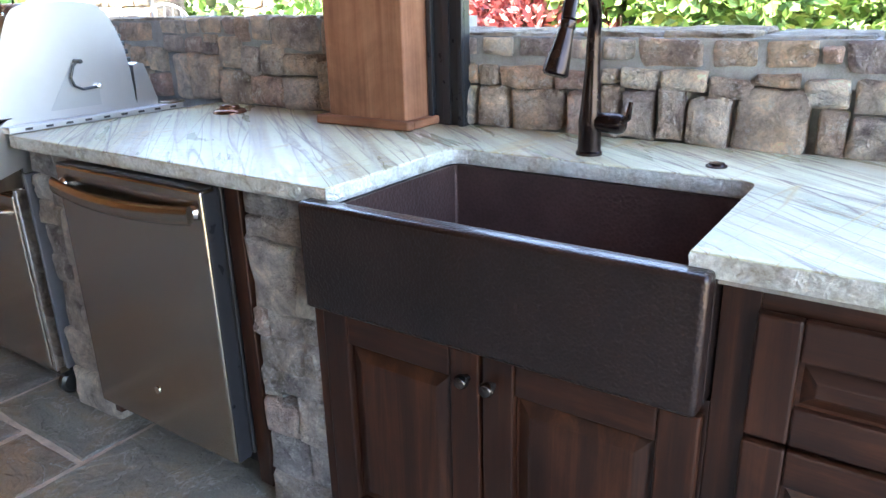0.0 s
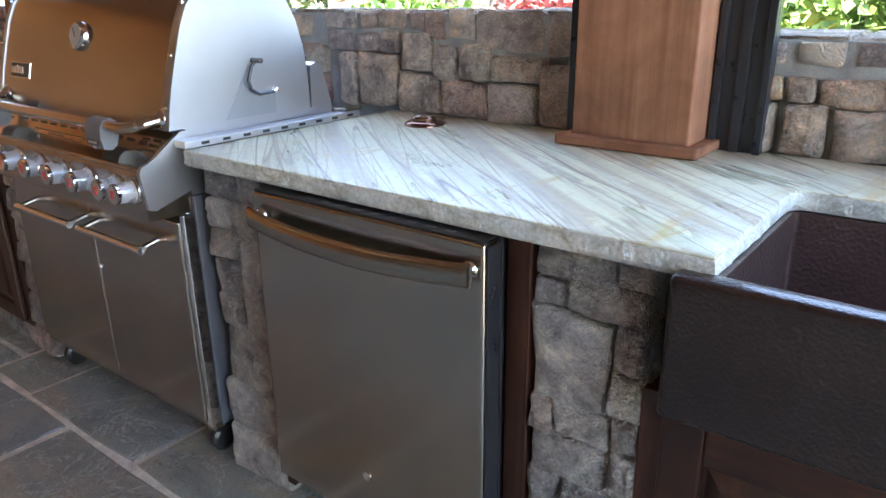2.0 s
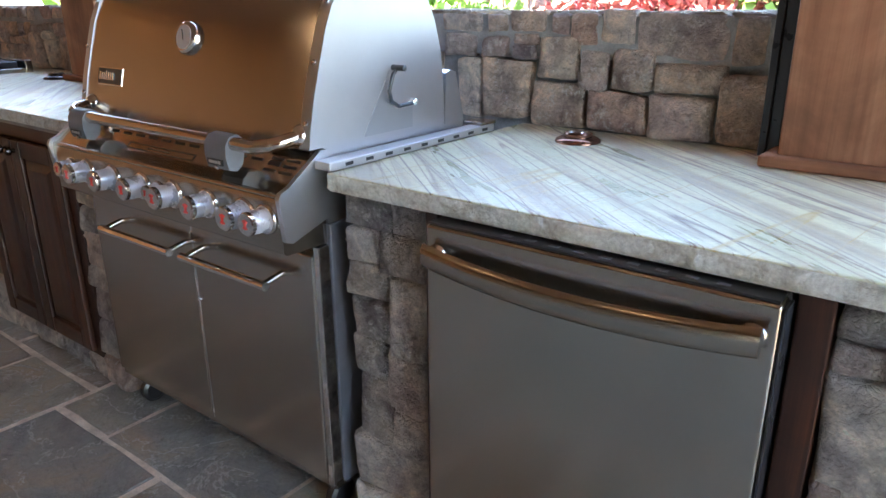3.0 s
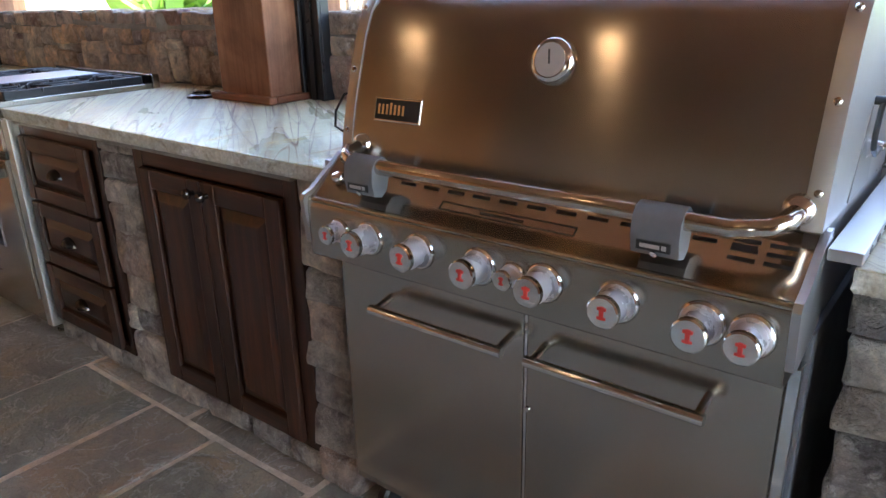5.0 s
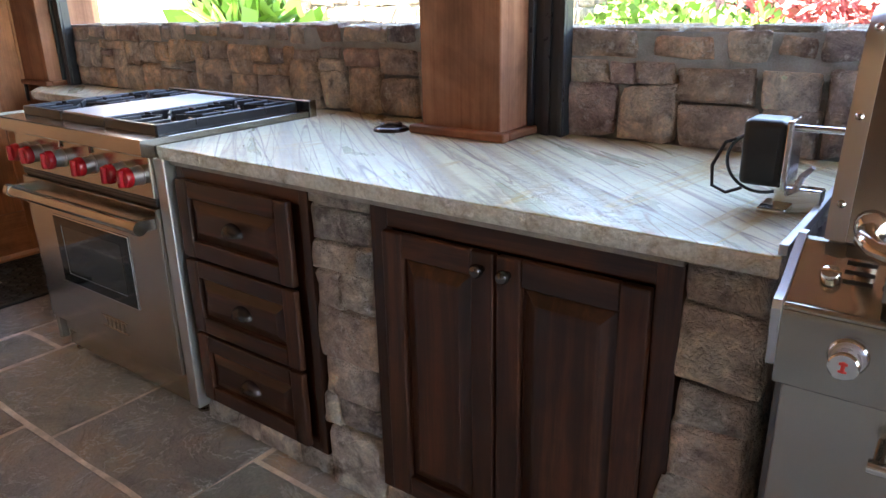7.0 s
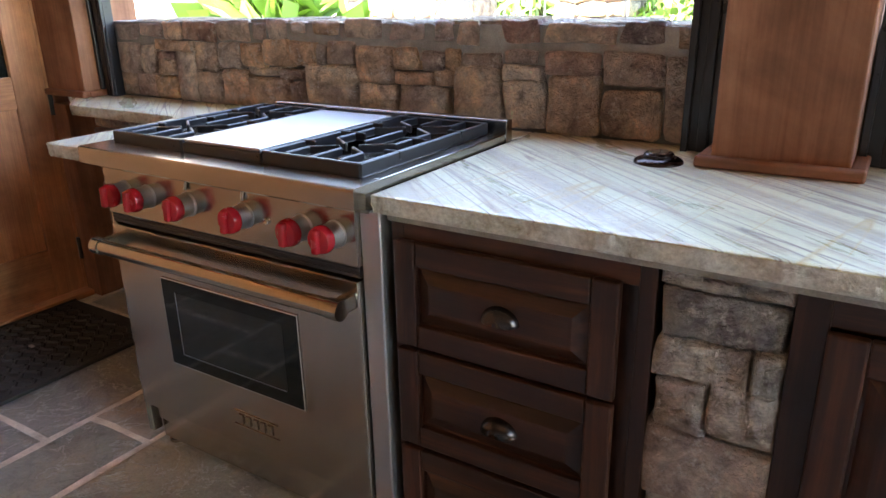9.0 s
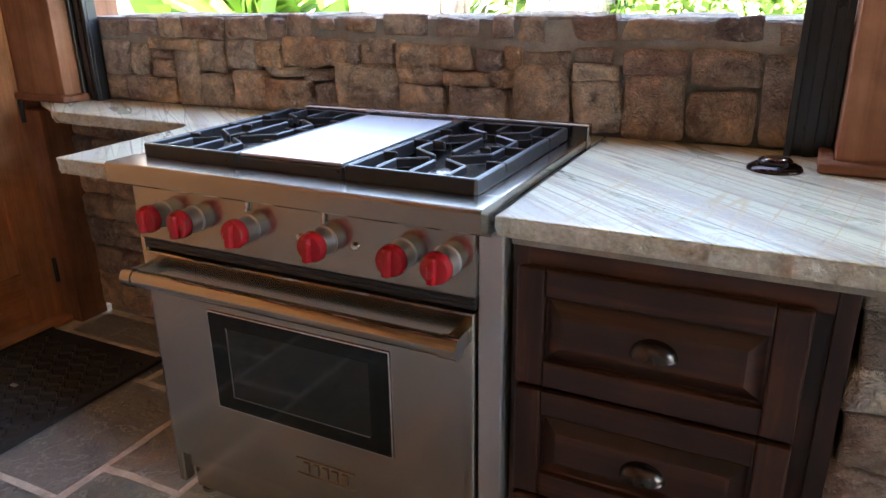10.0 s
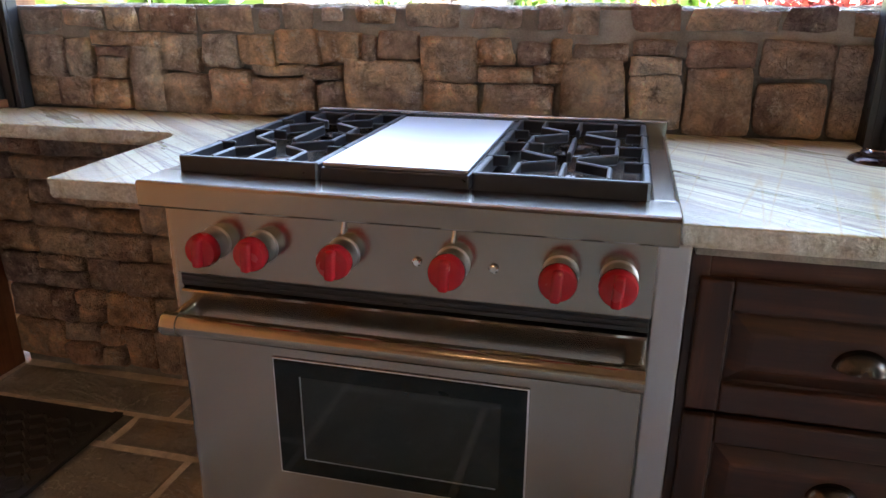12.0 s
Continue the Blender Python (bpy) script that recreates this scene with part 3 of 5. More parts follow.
# ---- posts ----
def post(x0, x1, y0, y1, z0, trim_sides, label):
    p = thing("timber_post", ((x0 + x1) / 2, (y0 + y1) / 2, z0), label, "post", "cedar posts of the pavilion")
    part("shaft", box(BM(), x0, x1, y0, y1, z0, 3.0, 0.005), M_CEDAR["z"], p)
    w, h = 0.03, 0.026
    a0, a1 = x0 - w, x1 + w
    zz = max(z0, TOP)
    bm = box(BM(), a0 if "l" in trim_sides else x0, a1 if "r" in trim_sides else x1, y0 - w, y0 + 0.002, zz + 0.001, zz + h, 0.006, 3)
    part("base_moulding", bm, M_CEDAR["x"], p)
    if "l" in trim_sides:
        part("base_moulding", box(BM(), a0, x0 + 0.002, y0 + 0.002, y1 - 0.05, zz + 0.001, zz + h - 0.001, 0.006, 3), M_CEDAR["y"], p)
    if "r" in trim_sides:
        part("base_moulding", box(BM(), x1 - 0.002, a1, y0 + 0.002, y1 - 0.05, zz + 0.001, zz + h - 0.001, 0.006, 3), M_CEDAR["y"], p)
    return p


def channel(x0, x1, y0, y1, z0):
    c = thing("screen_track", ((x0 + x1) / 2, y1, z0), "black painted metal screen track beside a cedar post", "track", "screen tracks on the posts")
    m = (x0 + x1) / 2
    part("back_plate", box(BM(), x0, x1, y0 + 0.016, y1, z0, 3.0, 0.002), M_BLACKMETAL, c)
    for a, bb, d in ((x0, x0 + 0.016, 0.0), (m - 0.012, m + 0.012, 0.02), (x1 - 0.016, x1, 0.008)):
        part("flange", box(BM(), a, bb, y0 + d * 0.4, y0 + 0.0155, z0, 3.0, 0.002), M_BLACKMETAL, c)


post(-1.172, -0.888, 1.80, 2.12, TOP, "lr", "rough cedar post with base moulding standing on the counter")
post(-4.045, -3.770, 1.76, 2.12, TOP, "lr", "rough cedar post with base moulding standing on the counter")
post(-6.735, -6.49, 1.83, 2.12, TOP, "r", "cedar corner post beside the door standing on the stone ledge")
jamb = solid("trim", box(BM(), -6.755, -6.655, 1.832, 1.957, 0, 0.868, 0.004), M_CEDAR["z"], "cedar jamb board under the stone ledge", "trim", kind="structure")
channel(-0.884, -0.768, 1.905, 1.950, TOP)
channel(-1.232, -1.175, 1.885, 1.948, TOP)
channel(-3.766, -3.655, 1.895, 1.950, TOP)
channel(-4.145, -4.048, 1.885, 1.950, TOP)
channel(-6.487, -6.405, 1.895, 1.950, TOP)


# ---- countertops ----
from mathutils.geometry import tessellate_polygon


def slab(name, outline, label, rough_edges=True, seed=1):
    """A stone top from a plan outline, with a hewn edge."""
    r = rng(seed)
    pts = []
    for (ax, ay), (bx, by) in zip(outline, outline[1:] + outline[:1]):
        L = math.hypot(bx - ax, by - ay)
        k = max(1, int(L / 0.013))
        for i in range(k):
            pts.append(Vector((ax + (bx - ax) * i / k, ay + (by - ay) * i / k)))
    n = len(pts)
    nor = []
    for i in range(n):
        d = (pts[(i + 1) % n] - pts[i - 1]).normalized()
        nor.append(Vector((d.y, -d.x)))
    area = sum(pts[i].x * pts[(i + 1) % n].y - pts[(i + 1) % n].x * pts[i].y for i in range(n))
    if area < 0:
        nor = [-v for v in nor]

    def ring(z, off, jit, zj=0.0):
        return [(p.x + v.x * (off + r.uniform(-jit, jit)), p.y + v.y * (off + r.uniform(-jit, jit)), z + r.uniform(-zj, zj)) for p, v in zip(pts, nor)]

    t = thing(name, (pts[0].x, pts[0].y, TOP - 0.039), label, "countertop", "stone countertops")
    chip = []
    a = 0.0
    for i in range(n):
        if i % r.choice((1, 2, 3)) == 0:
            a = r.uniform(-0.0045, 0.0025)
        chip.append(a)

    def rough_ring(z, amt, jit, zj):
        return [(p.x + v.x * (c * amt + r.uniform(-jit, jit)), p.y + v.y * (c * amt + r.uniform(-jit, jit)), z + r.uniform(-zj, zj)) for p, v, c in zip(pts, nor, chip)]

    bm = loft(BM(), [ring(TOP - 0.039, -0.006, 0.0), rough_ring(TOP - 0.029, 0.8, 0.0022, 0.003), rough_ring(TOP - 0.018, 1.0, 0.0022, 0.004), rough_ring(TOP - 0.009, 0.6, 0.0014, 0.002), ring(TOP - 0.0035, -0.001, 0.0)], False, False)
    part("hewn_edge", bm, M_HEWN, t, "broken rust-stained stone edge", 26)
    bm = loft(BM(), [ring(TOP - 0.039, -0.006, 0.0), ring(TOP - 0.038, -0.009, 0.0), ring(TOP - 0.0035, -0.009, 0.0), ring(TOP - 0.0034, -0.001, 0.0), ring(TOP - 0.001, -0.0022, 0.0), ring(TOP, -0.005, 0.0)], False, False)
    bm.verts.ensure_lookup_table()
    for first, flip in ((0, True), (5 * n, False)):
        cap = [bm.verts[first + i] for i in range(n)]
        for tri in tessellate_polygon([[v.co for v in cap]]):
            vs = [cap[i] for i in tri]
            bm.faces.new(vs[::-1] if flip else vs)
    part("top", bm, M_QUARTZ, t, "", 30)
    return t


def arc(cx, cy, rad, a0, a1, n=6):
    return [(cx + rad * math.cos(radians(a0 + (a1 - a0) * i / n)), cy + rad * math.sin(radians(a0 + (a1 - a0) * i / n))) for i in range(n + 1)]


slab("countertop", [(-1.883, 1.203), (-0.632, 1.203)] + arc(-0.632 - 0.0 + 0.03, 1.625, 0.03, 180, 90) + arc(0.03, 1.615, 0.04, 90, 0) + [(0.075, 1.203), (1.35, 1.203), (1.35, WALL_Y), (-1.883, WALL_Y)], "pale grey-green veined quartzite countertop with hewn edge round the sink", seed=3)
slab("countertop", [(-4.570, 1.203), (-2.907, 1.203), (-2.907, WALL_Y), (-4.570, WALL_Y)], "pale veined quartzite countertop with hewn edge over cabinets", seed=4)
slab("countertop", [(-5.708, 1.203), (-5.486, 1.203), (-5.486, WALL_Y), (-6.74, WALL_Y), (-6.74, 1.90), (-6.56, 1.81), (-6.36, 1.675)] + [(-5.80, 1.675)] + arc(-5.792, 1.605, 0.07, 90, 0), "veined quartzite countertop tip and narrow ledge beside the range", seed=5)
strip = solid("countertop", box(BM(), -5.482, -4.575, 1.835, WALL_Y, TOP - 0.039, TOP - 0.001), M_QUARTZ, "narrow quartzite strip behind the range", "countertop", "stone countertops")
bed = solid("counter_bed", box(BM(), -4.545, -3.06, 1.222, 1.30, 0.853, 0.868, 0.002), M_MORTAR, "grey mortar bed under the stone countertop", "mortar bed")
bed2 = solid("counter_bed", box(BM(), 0.09, 1.3, 1.224, 1.30, 0.856, 0.868, 0.002), M_MORTAR, "grey mortar bed under the stone countertop", "mortar bed")

# ---- cabinets ----
FACE = 1.240


def knob(parent, x, y, z, r=0.015):
    part("knob", turned(BM(), (x, y, z), (0, -1, 0.05), [(0, r * 0.55), (0.010, r * 0.45), (0.016, r * 0.95), (0.024, r), (0.030, r * 0.75), (0.033, r * 0.1)], 16), M_PEWTER, parent, "dark round knob")


def cup_pull(parent, x, y, z, w=0.082):
    bm = BM()
    rings = []
    n, k = 14, 6
    for j in range(k + 1):
        a = math.pi / 2 * j / k
        ring = []
        for i in range(n + 1):
            t = math.pi * i / n
            ring.append((x + w / 2 * math.cos(t) * math.cos(a * 0.92), y - 0.028 * math.sin(a), z - 0.014 + 0.034 * math.sin(t) * math.cos(a * 0.8)))
        rings.append(ring)
    vs = [[bm.verts.new(p) for p in r] for r in rings]
    for a, b in zip(vs, vs[1:]):
        for i in range(n):
            bm.faces.new((a[i], a[i + 1], b[i + 1], b[i]))
    bmesh.ops.solidify(bm, geom=bm.faces[:], thickness=0.003)
    part("cup_pull", bm, M_PEWTER, parent, "dark pewter cup pull", 60)


def framed(parent, name, x0, x1, z0, z1, y, fw, grain="z", deep=0.015):
    """A raised-panel front: panel, two stiles, two rails."""
    p = part(name, nested(BM(), x0 + fw - 0.004, x1 - fw + 0.004, z0 + fw - 0.004, z1 - fw + 0.004, y, [(0, deep), (0.010, deep), (0.036 if min(x1 - x0, z1 - z0) > 0.2 else 0.028, 0.002), (0.043 if min(x1 - x0, z1 - z0) > 0.2 else 0.031, 0.001)]), M_CAB[grain], parent, smooth=0)
    for a, b in ((x0, x0 + fw), (x1 - fw, x1)):
        part("stile", box(BM(), a, b, y, y + 0.021, z0, z1, 0.005), M_CAB["z"], p)
    for a, b in ((z0, z0 + fw), (z1 - fw, z1)):
        part("rail", box(BM(), x0 + fw, x1 - fw, y + 0.0015, y + 0.0205, a, b, 0.004), M_CAB["x"], p)
    return p


def cabinet(x0, x1, z0, z1, label, depth=0.55, stile=0.045, rail=0.045, bottom=0.03, open_fronts=()):
    c = thing("cabinet", ((x0 + x1) / 2, FACE + depth / 2, z0), label, "cabinet", "stained wood base cabinets")
    part("body", box(BM(), x0 + 0.004, x1 - 0.004, FACE + 0.02, FACE + depth, z0 + 0.002, z1 - 0.004), M_CAB["z"], c)
    for a, b in ((x0, x0 + stile), (x1 - stile, x1)):
        part("face_stile", box(BM(), a, b, FACE, FACE + 0.02, z0, z1, 0.002), M_CAB["z"], c)
    part("face_rail", box(BM(), x0 + stile, x1 - stile, FACE + 0.001, FACE + 0.019, z1 - rail, z1, 0.002), M_CAB["x"], c)
    part("face_rail", box(BM(), x0 + stile, x1 - stile, FACE + 0.001, FACE + 0.019, z0, z0 + bottom, 0.002), M_CAB["x"], c)
    return c


# drawers between range and pier
c = cabinet(-4.548, -4.0, 0.085, 0.853, "dark reddish-brown cabinet with three raised-panel drawers", stile=0.03)
for z0, z1, pz in ((0.582, 0.815, 0.702), (0.338, 0.572, 0.457), (0.098, 0.328, 0.218)):
    d = framed(c, "drawer_front", -4.533, -4.057, z0, z1, FACE - 0.02, 0.052, "x")
    cup_pull(d, -4.285, FACE - 0.018, pz)
# two-door cabinet
c = cabinet(-3.79, -3.062, 0.085, 0.853, "dark brown two-door cabinet with raised panels", stile=0.05, rail=0.05)
for x0, x1, kx in ((-3.742, -3.440, -3.468), (-3.434, -3.112, -3.405)):
    d = framed(c, "door", x0, x1, 0.105, 0.800, FACE - 0.02, 0.058)
    knob(d, kx, FACE - 0.02, 0.765)
# cabinet under the sink
c = cabinet(-0.73, 0.118, 0.085, 0.655, "dark brown two-door cabinet under the copper sink", stile=0.05, rail=0.03)
for x0, x1, kx in ((-0.688, -0.292, -0.318), (-0.286, 0.112, -0.262)):
    d = framed(c, "door", x0, x1, 0.10, 0.632, FACE - 0.02, 0.068)
    knob(d, kx, FACE - 0.02, 0.575)
# drawers past the sink
c = cabinet(0.118, 0.98, 0.085, 0.853, "reddish-brown cabinet with raised-panel drawers past the sink", stile=0.055)
for z0, z1 in ((0.628, 0.826), (0.375, 0.618), (0.10, 0.365)):
    d = framed(c, "drawer_front", 0.172, 0.93, z0, z1, FACE - 0.02, 0.062, "x", 0.013)
    cup_pull(d, 0.55, FACE - 0.018, (z0 + z1) / 2)
filler = solid("filler_panel", box(BM(), -0.992, -0.943, FACE + 0.0, 1.8, 0.05, 0.866, 0.003), M_CAB["z"], "dark brown wooden filler panel beside the small refrigerator", "panel")
filler2 = solid("filler_panel", box(BM(), -1.652, -1.622, FACE - 0.005, 1.8, 0.05, 0.866, 0.003), M_CAB["z"], "dark brown wooden filler strip beside a stone pier", "panel")

# ---- sink and tap ----
sink = thing("farmhouse_sink", (-0.28, 1.42, 0.66), "dark hammered copper apron-front sink set in the counter", "sink")
AX0, AX1, AY0, AZ0, AZ1 = -0.682, 0.115, 1.168, 0.657, 0.884
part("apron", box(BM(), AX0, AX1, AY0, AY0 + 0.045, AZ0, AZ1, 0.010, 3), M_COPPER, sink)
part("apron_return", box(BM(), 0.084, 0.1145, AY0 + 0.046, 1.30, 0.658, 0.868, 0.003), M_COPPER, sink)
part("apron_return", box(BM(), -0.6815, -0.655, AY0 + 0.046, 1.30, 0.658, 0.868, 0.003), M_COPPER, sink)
IX0, IX1, IY0, IY1 = -0.640, 0.082, AY0 + 0.045, 1.668
bm = box(BM(), IX0, IX1, IY0, IY1, 0.665, 0.8665)
bmesh.ops.delete(bm, geom=[f for f in bm.faces if f.normal.z > 0.9], context="FACES")
bmesh.ops.bevel(bm, geom=[e for e in bm.edges if len(e.link_faces) == 2], offset=0.022, segments=4, affect="EDGES", profile=0.5)
bmesh.ops.recalc_face_normals(bm, faces=bm.faces)
bmesh.ops.solidify(bm, geom=bm.faces[:], thickness=0.012)
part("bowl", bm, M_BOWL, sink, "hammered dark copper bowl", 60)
part("drain", turned(BM(), (-0.28, 1.46, 0.666), (0, 0, 1), [(0, 0.05), (0.013, 0.05), (0.015, 0.044), (0.011, 0.035)], 24), M_BRONZE, sink, "dark round drain")

tap = thing("kitchen_faucet", (-0.312, 1.735, TOP), "oil-rubbed bronze pull-down faucet standing behind the sink", "faucet")
FX, FY = -0.312, 1.735
part("body", turned(BM(), (FX, FY, TOP), (0, 0, 1), [(0, 0.030), (0.006, 0.030), (0.010, 0.0265), (0.05, 0.0255), (0.075, 0.027), (0.10, 0.024), (0.16, 0.019), (0.20, 0.0165), (0.26, 0.0150)], 24), M_BRONZE, tap)
neck = [(FX, FY, TOP + 0.245)] + [(FX + 0.0028 * i, FY - 0.105 + 0.105 * math.cos(math.pi * i / 13.5), TOP + 0.265 + 0.105 * math.sin(math.pi * i / 13.5)) for i in range(13)]
part("spout", tube(BM(), neck, 0.0145, 16), M_BRONZE, tap)
part("spray_head", turned(BM(), (FX + 0.034, FY - 0.202, TOP + 0.300), (-0.12, -0.3, -1), [(0, 0.0150), (0.012, 0.0165), (0.016, 0.0150), (0.04, 0.0175), (0.092, 0.0255), (0.102, 0.0255), (0.106, 0.021)], 20), M_BRONZE, tap, "bronze pull-down spray head")
hnd = part("handle", turned(BM(), (FX + 0.015, FY, TOP + 0.075), (1, -0.12, 0.0), [(0, 0.020), (0.02, 0.0225), (0.055, 0.023), (0.066, 0.019), (0.070, 0.008)], 20), M_BRONZE, tap)
part("lever", tube(BM(), [(FX + 0.072, FY - 0.012, TOP + 0.075), (FX + 0.092, FY - 0.012, TOP + 0.090), (FX + 0.096, FY - 0.01, TOP + 0.125)], [0.008, 0.007, 0.005], 10), M_BRONZE, hnd)
tagged(solid("air_switch", turned(BM(), (-0.030, 1.742, TOP - 0.001), (0, 0, 1), [(0, 0.022), (0.004, 0.022), (0.006, 0.018), (0.009, 0.016), (0.010, 0.008)], 20), M_BRONZE, "small round bronze button cap on the counter", "button"))


def outlet_cap(x, y, material, label):
    o = thing("counter_outlet", (x, y, TOP), label, "outlet", "pop-up outlets in the counter")
    part("flange", turned(BM(), (x, y, TOP - 0.001), (0, 0, 1), [(0, 0.056), (0.004, 0.056), (0.009, 0.052), (0.013, 0.044), (0.014, 0.040)], 28), material, o)
    part("lid", turned(BM(), (x, y, TOP + 0.012), (0, 0, 1), [(0, 0.034), (0.008, 0.034), (0.012, 0.030), (0.013, 0.010)], 28), material, o)
    part("lid_ring", turned(BM(), (x, y, TOP + 0.024), (0, 0, 1), [(0, 0.024), (0.0025, 0.023), (0.003, 0.018)], 28), M_CHROME, o, "bright lid ring")


M_COPPERCAP = m_plain("copper_bronze", (0.20, 0.10, 0.07), 0.2, 0.9, var=0.25)
outlet_cap(-1.628, 1.80, M_COPPERCAP, "round copper-bronze pop-up outlet cap in the counter")
outlet_cap(-4.155, 1.745, M_BRONZE, "round dark bronze pop-up outlet cap in the counter")

# ---- under-counter refrigerator ----
fr = thing("compact_refrigerator", (-1.3, 1.5, 0.05), "stainless under-counter refrigerator with a bowed handle", "refrigerator")
part("body", box(BM(), -1.612, -0.999, 1.235, 1.78, 0.136, 0.862, 0.004), M_BLACK, fr, "black cabinet body")
dr = part("door", box(BM(), -1.604, -0.998, 1.178, 1.222, 0.135, 0.858, 0.006, 3), M_STEELV, fr)
part("top_trim", box(BM(), -1.600, -1.002, 1.181, 1.222, 0.8585, 0.8625, 0.001), M_BLACK, dr, "black top edge")
part("gasket", box(BM(), -1.598, -1.003, 1.2225, 1.2345, 0.14, 0.855), M_BLACK, dr, "black door gasket")
part("side_edge", box(BM(), -0.9975, -0.9925, 1.183, 1.2225, 0.14, 0.853, 0.002), M_BLACKMETAL, dr, "dark door edge")
for i in range(9):
    part("button_mark", box(BM(), -1.45 + i * 0.045, -1.432 + i * 0.045, 1.192, 1.202, 0.862, 0.8635), M_GREY, dr)
hb_ = bow((-1.594, 1.158, 0.806), (-1.014, 1.158, 0.806), (0, -0.020, -0.014), 18)
hd = part("handle", loft(BM(), [[(p.x, p.y + 0.010 * math.cos(a), p.z + 0.023 * math.sin(a)) for a in [2 * math.pi * k / 12 for k in range(12)]] for p in hb_]), M_STEEL, dr, "bowed flat bar handle")
for hx in (-1.578, -1.030):
    part("handle_post", turned(BM(), (hx, 1.18, 0.806), (0, -1, 0), [(0, 0.020), (0.006, 0.017), (0.02, 0.011), (0.03, 0.012)], 16), M_CHROME, hd)
part("badge", turned(BM(), (-1.30, 1.178, 0.262), (0, -1, 0), [(0, 0.011), (0.003, 0.011), (0.004, 0.008)], 18), M_CHROME, dr, "small round maker's badge")
part("kick_plate", box(BM(), -1.60, -1.005, 1.34, 1.77, 0.0, 0.1355), M_BLACK, fr)

# ---- gas grill ----
GX0, GX1 = -2.895, -1.925
g = thing("gas_grill", (-2.41, 1.5, 0.0), "six-burner stainless gas grill on a two-door cart", "grill")
cart = part("cart_body", box(BM(), GX0 + 0.012, GX1 - 0.012, 1.225, 1.74, 0.125, 0.74, 0.004), M_STEELV, g)
part("side_panel", box(BM(), GX1 - 0.012, GX1 + 0.004, 1.24, 1.74, 0.115, 0.78, 0.003), M_CARTGREY, g, "grey painted side panel")
part("side_panel", box(BM(), GX0 - 0.004, GX0 + 0.012, 1.24, 1.74, 0.115, 0.78, 0.003), M_CARTGREY, g, "grey painted side panel")
part("corner_strip", box(BM(), GX1 - 0.0185, GX1 - 0.0005, 1.206, 1.2385, 0.118, 0.735, 0.002), M_CHROME, g, "polished corner strip")
part("bottom_rail", box(BM(), GX0, GX1, 1.215, 1.25, 0.105, 0.128, 0.003), M_STEEL, g)
SPL = -2.395
for x0, x1, h0, h1 in ((GX0 + 0.012, SPL - 0.004, -2.745, -2.412), (SPL + 0.004, GX1 - 0.02, -2.362, -2.038)):
    d = part("door", box(BM(), x0, x1, 1.200, 1.222, 0.135, 0.715, 0.004, 2), M_STEELV, g)
    hb = part("handle", tube(BM(), [(h0, 1.145, 0.638), (h1, 1.145, 0.638)], 0.011, 14), M_CHROME, d)
    for hx in (h0 + 0.012, h1 - 0.012):
        part("handle_post", tube(BM(), [(hx, 1.201, 0.650), (hx, 1.145, 0.638)], 0.008, 10), M_CHROME, hb)
part("door_edge", box(BM(), SPL - 0.003, SPL + 0.003, 1.2025, 1.2235, 0.135, 0.715), M_CHROME, g)
part("latch", turned(BM(), (SPL + 0.008, 1.199, 0.50), (0, -1, 0), [(0, 0.006), (0.004, 0.005)], 10), M_CHROME, g)
for cx in (GX0 + 0.06, GX1 - 0.05):
    for cy in (1.27, 1.68):
        w = part("caster", turned(BM(), (cx - 0.016, cy, 0.042), (1, 0, 0), [(0, 0.030), (0.006, 0.041), (0.026, 0.041), (0.032, 0.030)], 20), M_BLACK, g, "black swivel caster")
        part("fork", box(BM(), cx - 0.022, cx + 0.022, cy - 0.03, cy + 0.03, 0.070, 0.104, 0.008), M_BLACK, w)

# control panel
prof = [(1.222, 0.938), (1.140, 0.874), (1.128, 0.868), (1.119, 0.860), (1.117, 0.850), (1.120, 0.745), (1.130, 0.738), (1.24, 0.738), (1.24, 0.938)]
panel = part("control_panel", extruded_x(BM(), prof, GX0 + 0.0125, GX1 - 0.008), M_STEEL, g, "", 30)
cap = [(1.226, 0.945), (1.136, 0.884), (1.113, 0.876), (1.107, 0.864), (1.118, 0.772), (1.135, 0.766), (1.245, 0.800), (1.245, 0.945)]
part("panel_end", extruded_x(BM(), cap, GX1 - 0.008, GX1 + 0.004), M_SATIN, g, "grey end plate")
part("panel_end", extruded_x(BM(), cap, GX0 + 0.0005, GX0 + 0.0125), M_SATIN, g, "grey end plate")
part("sloped_shelf", extruded_x(BM(), [(1.2195, 0.9385), (1.139, 0.8765), (1.128, 0.871), (1.1285, 0.868), (1.140, 0.8735), (1.222, 0.936)], GX0 + 0.0135, GX1 - 0.009), M_POLISH, panel, "polished sloping shelf", 30)
part("front_edge", tube(BM(), [(GX0 + 0.004, 1.126, 0.864), (GX1 - 0.008, 1.126, 0.864)], 0.007, 10), M_STEEL, panel)


def on_slope(s):
    return 1.2205 + (1.139 - 1.2205) * s, 0.9388 + (0.8768 - 0.9388) * s


for i in range(12):
    sx = -2.66 + i * 0.058
    y0, z0 = on_slope(0.40)
    bm = box(BM(), sx - 0.018, sx + 0.018, -0.0032, 0.0032, -0.001, 0.0015)
    bmesh.ops.transform(bm, matrix=pose(0, y0, z0, 38, 0, 0), verts=bm.verts)
    part("slot", bm, M_BLACK, panel)
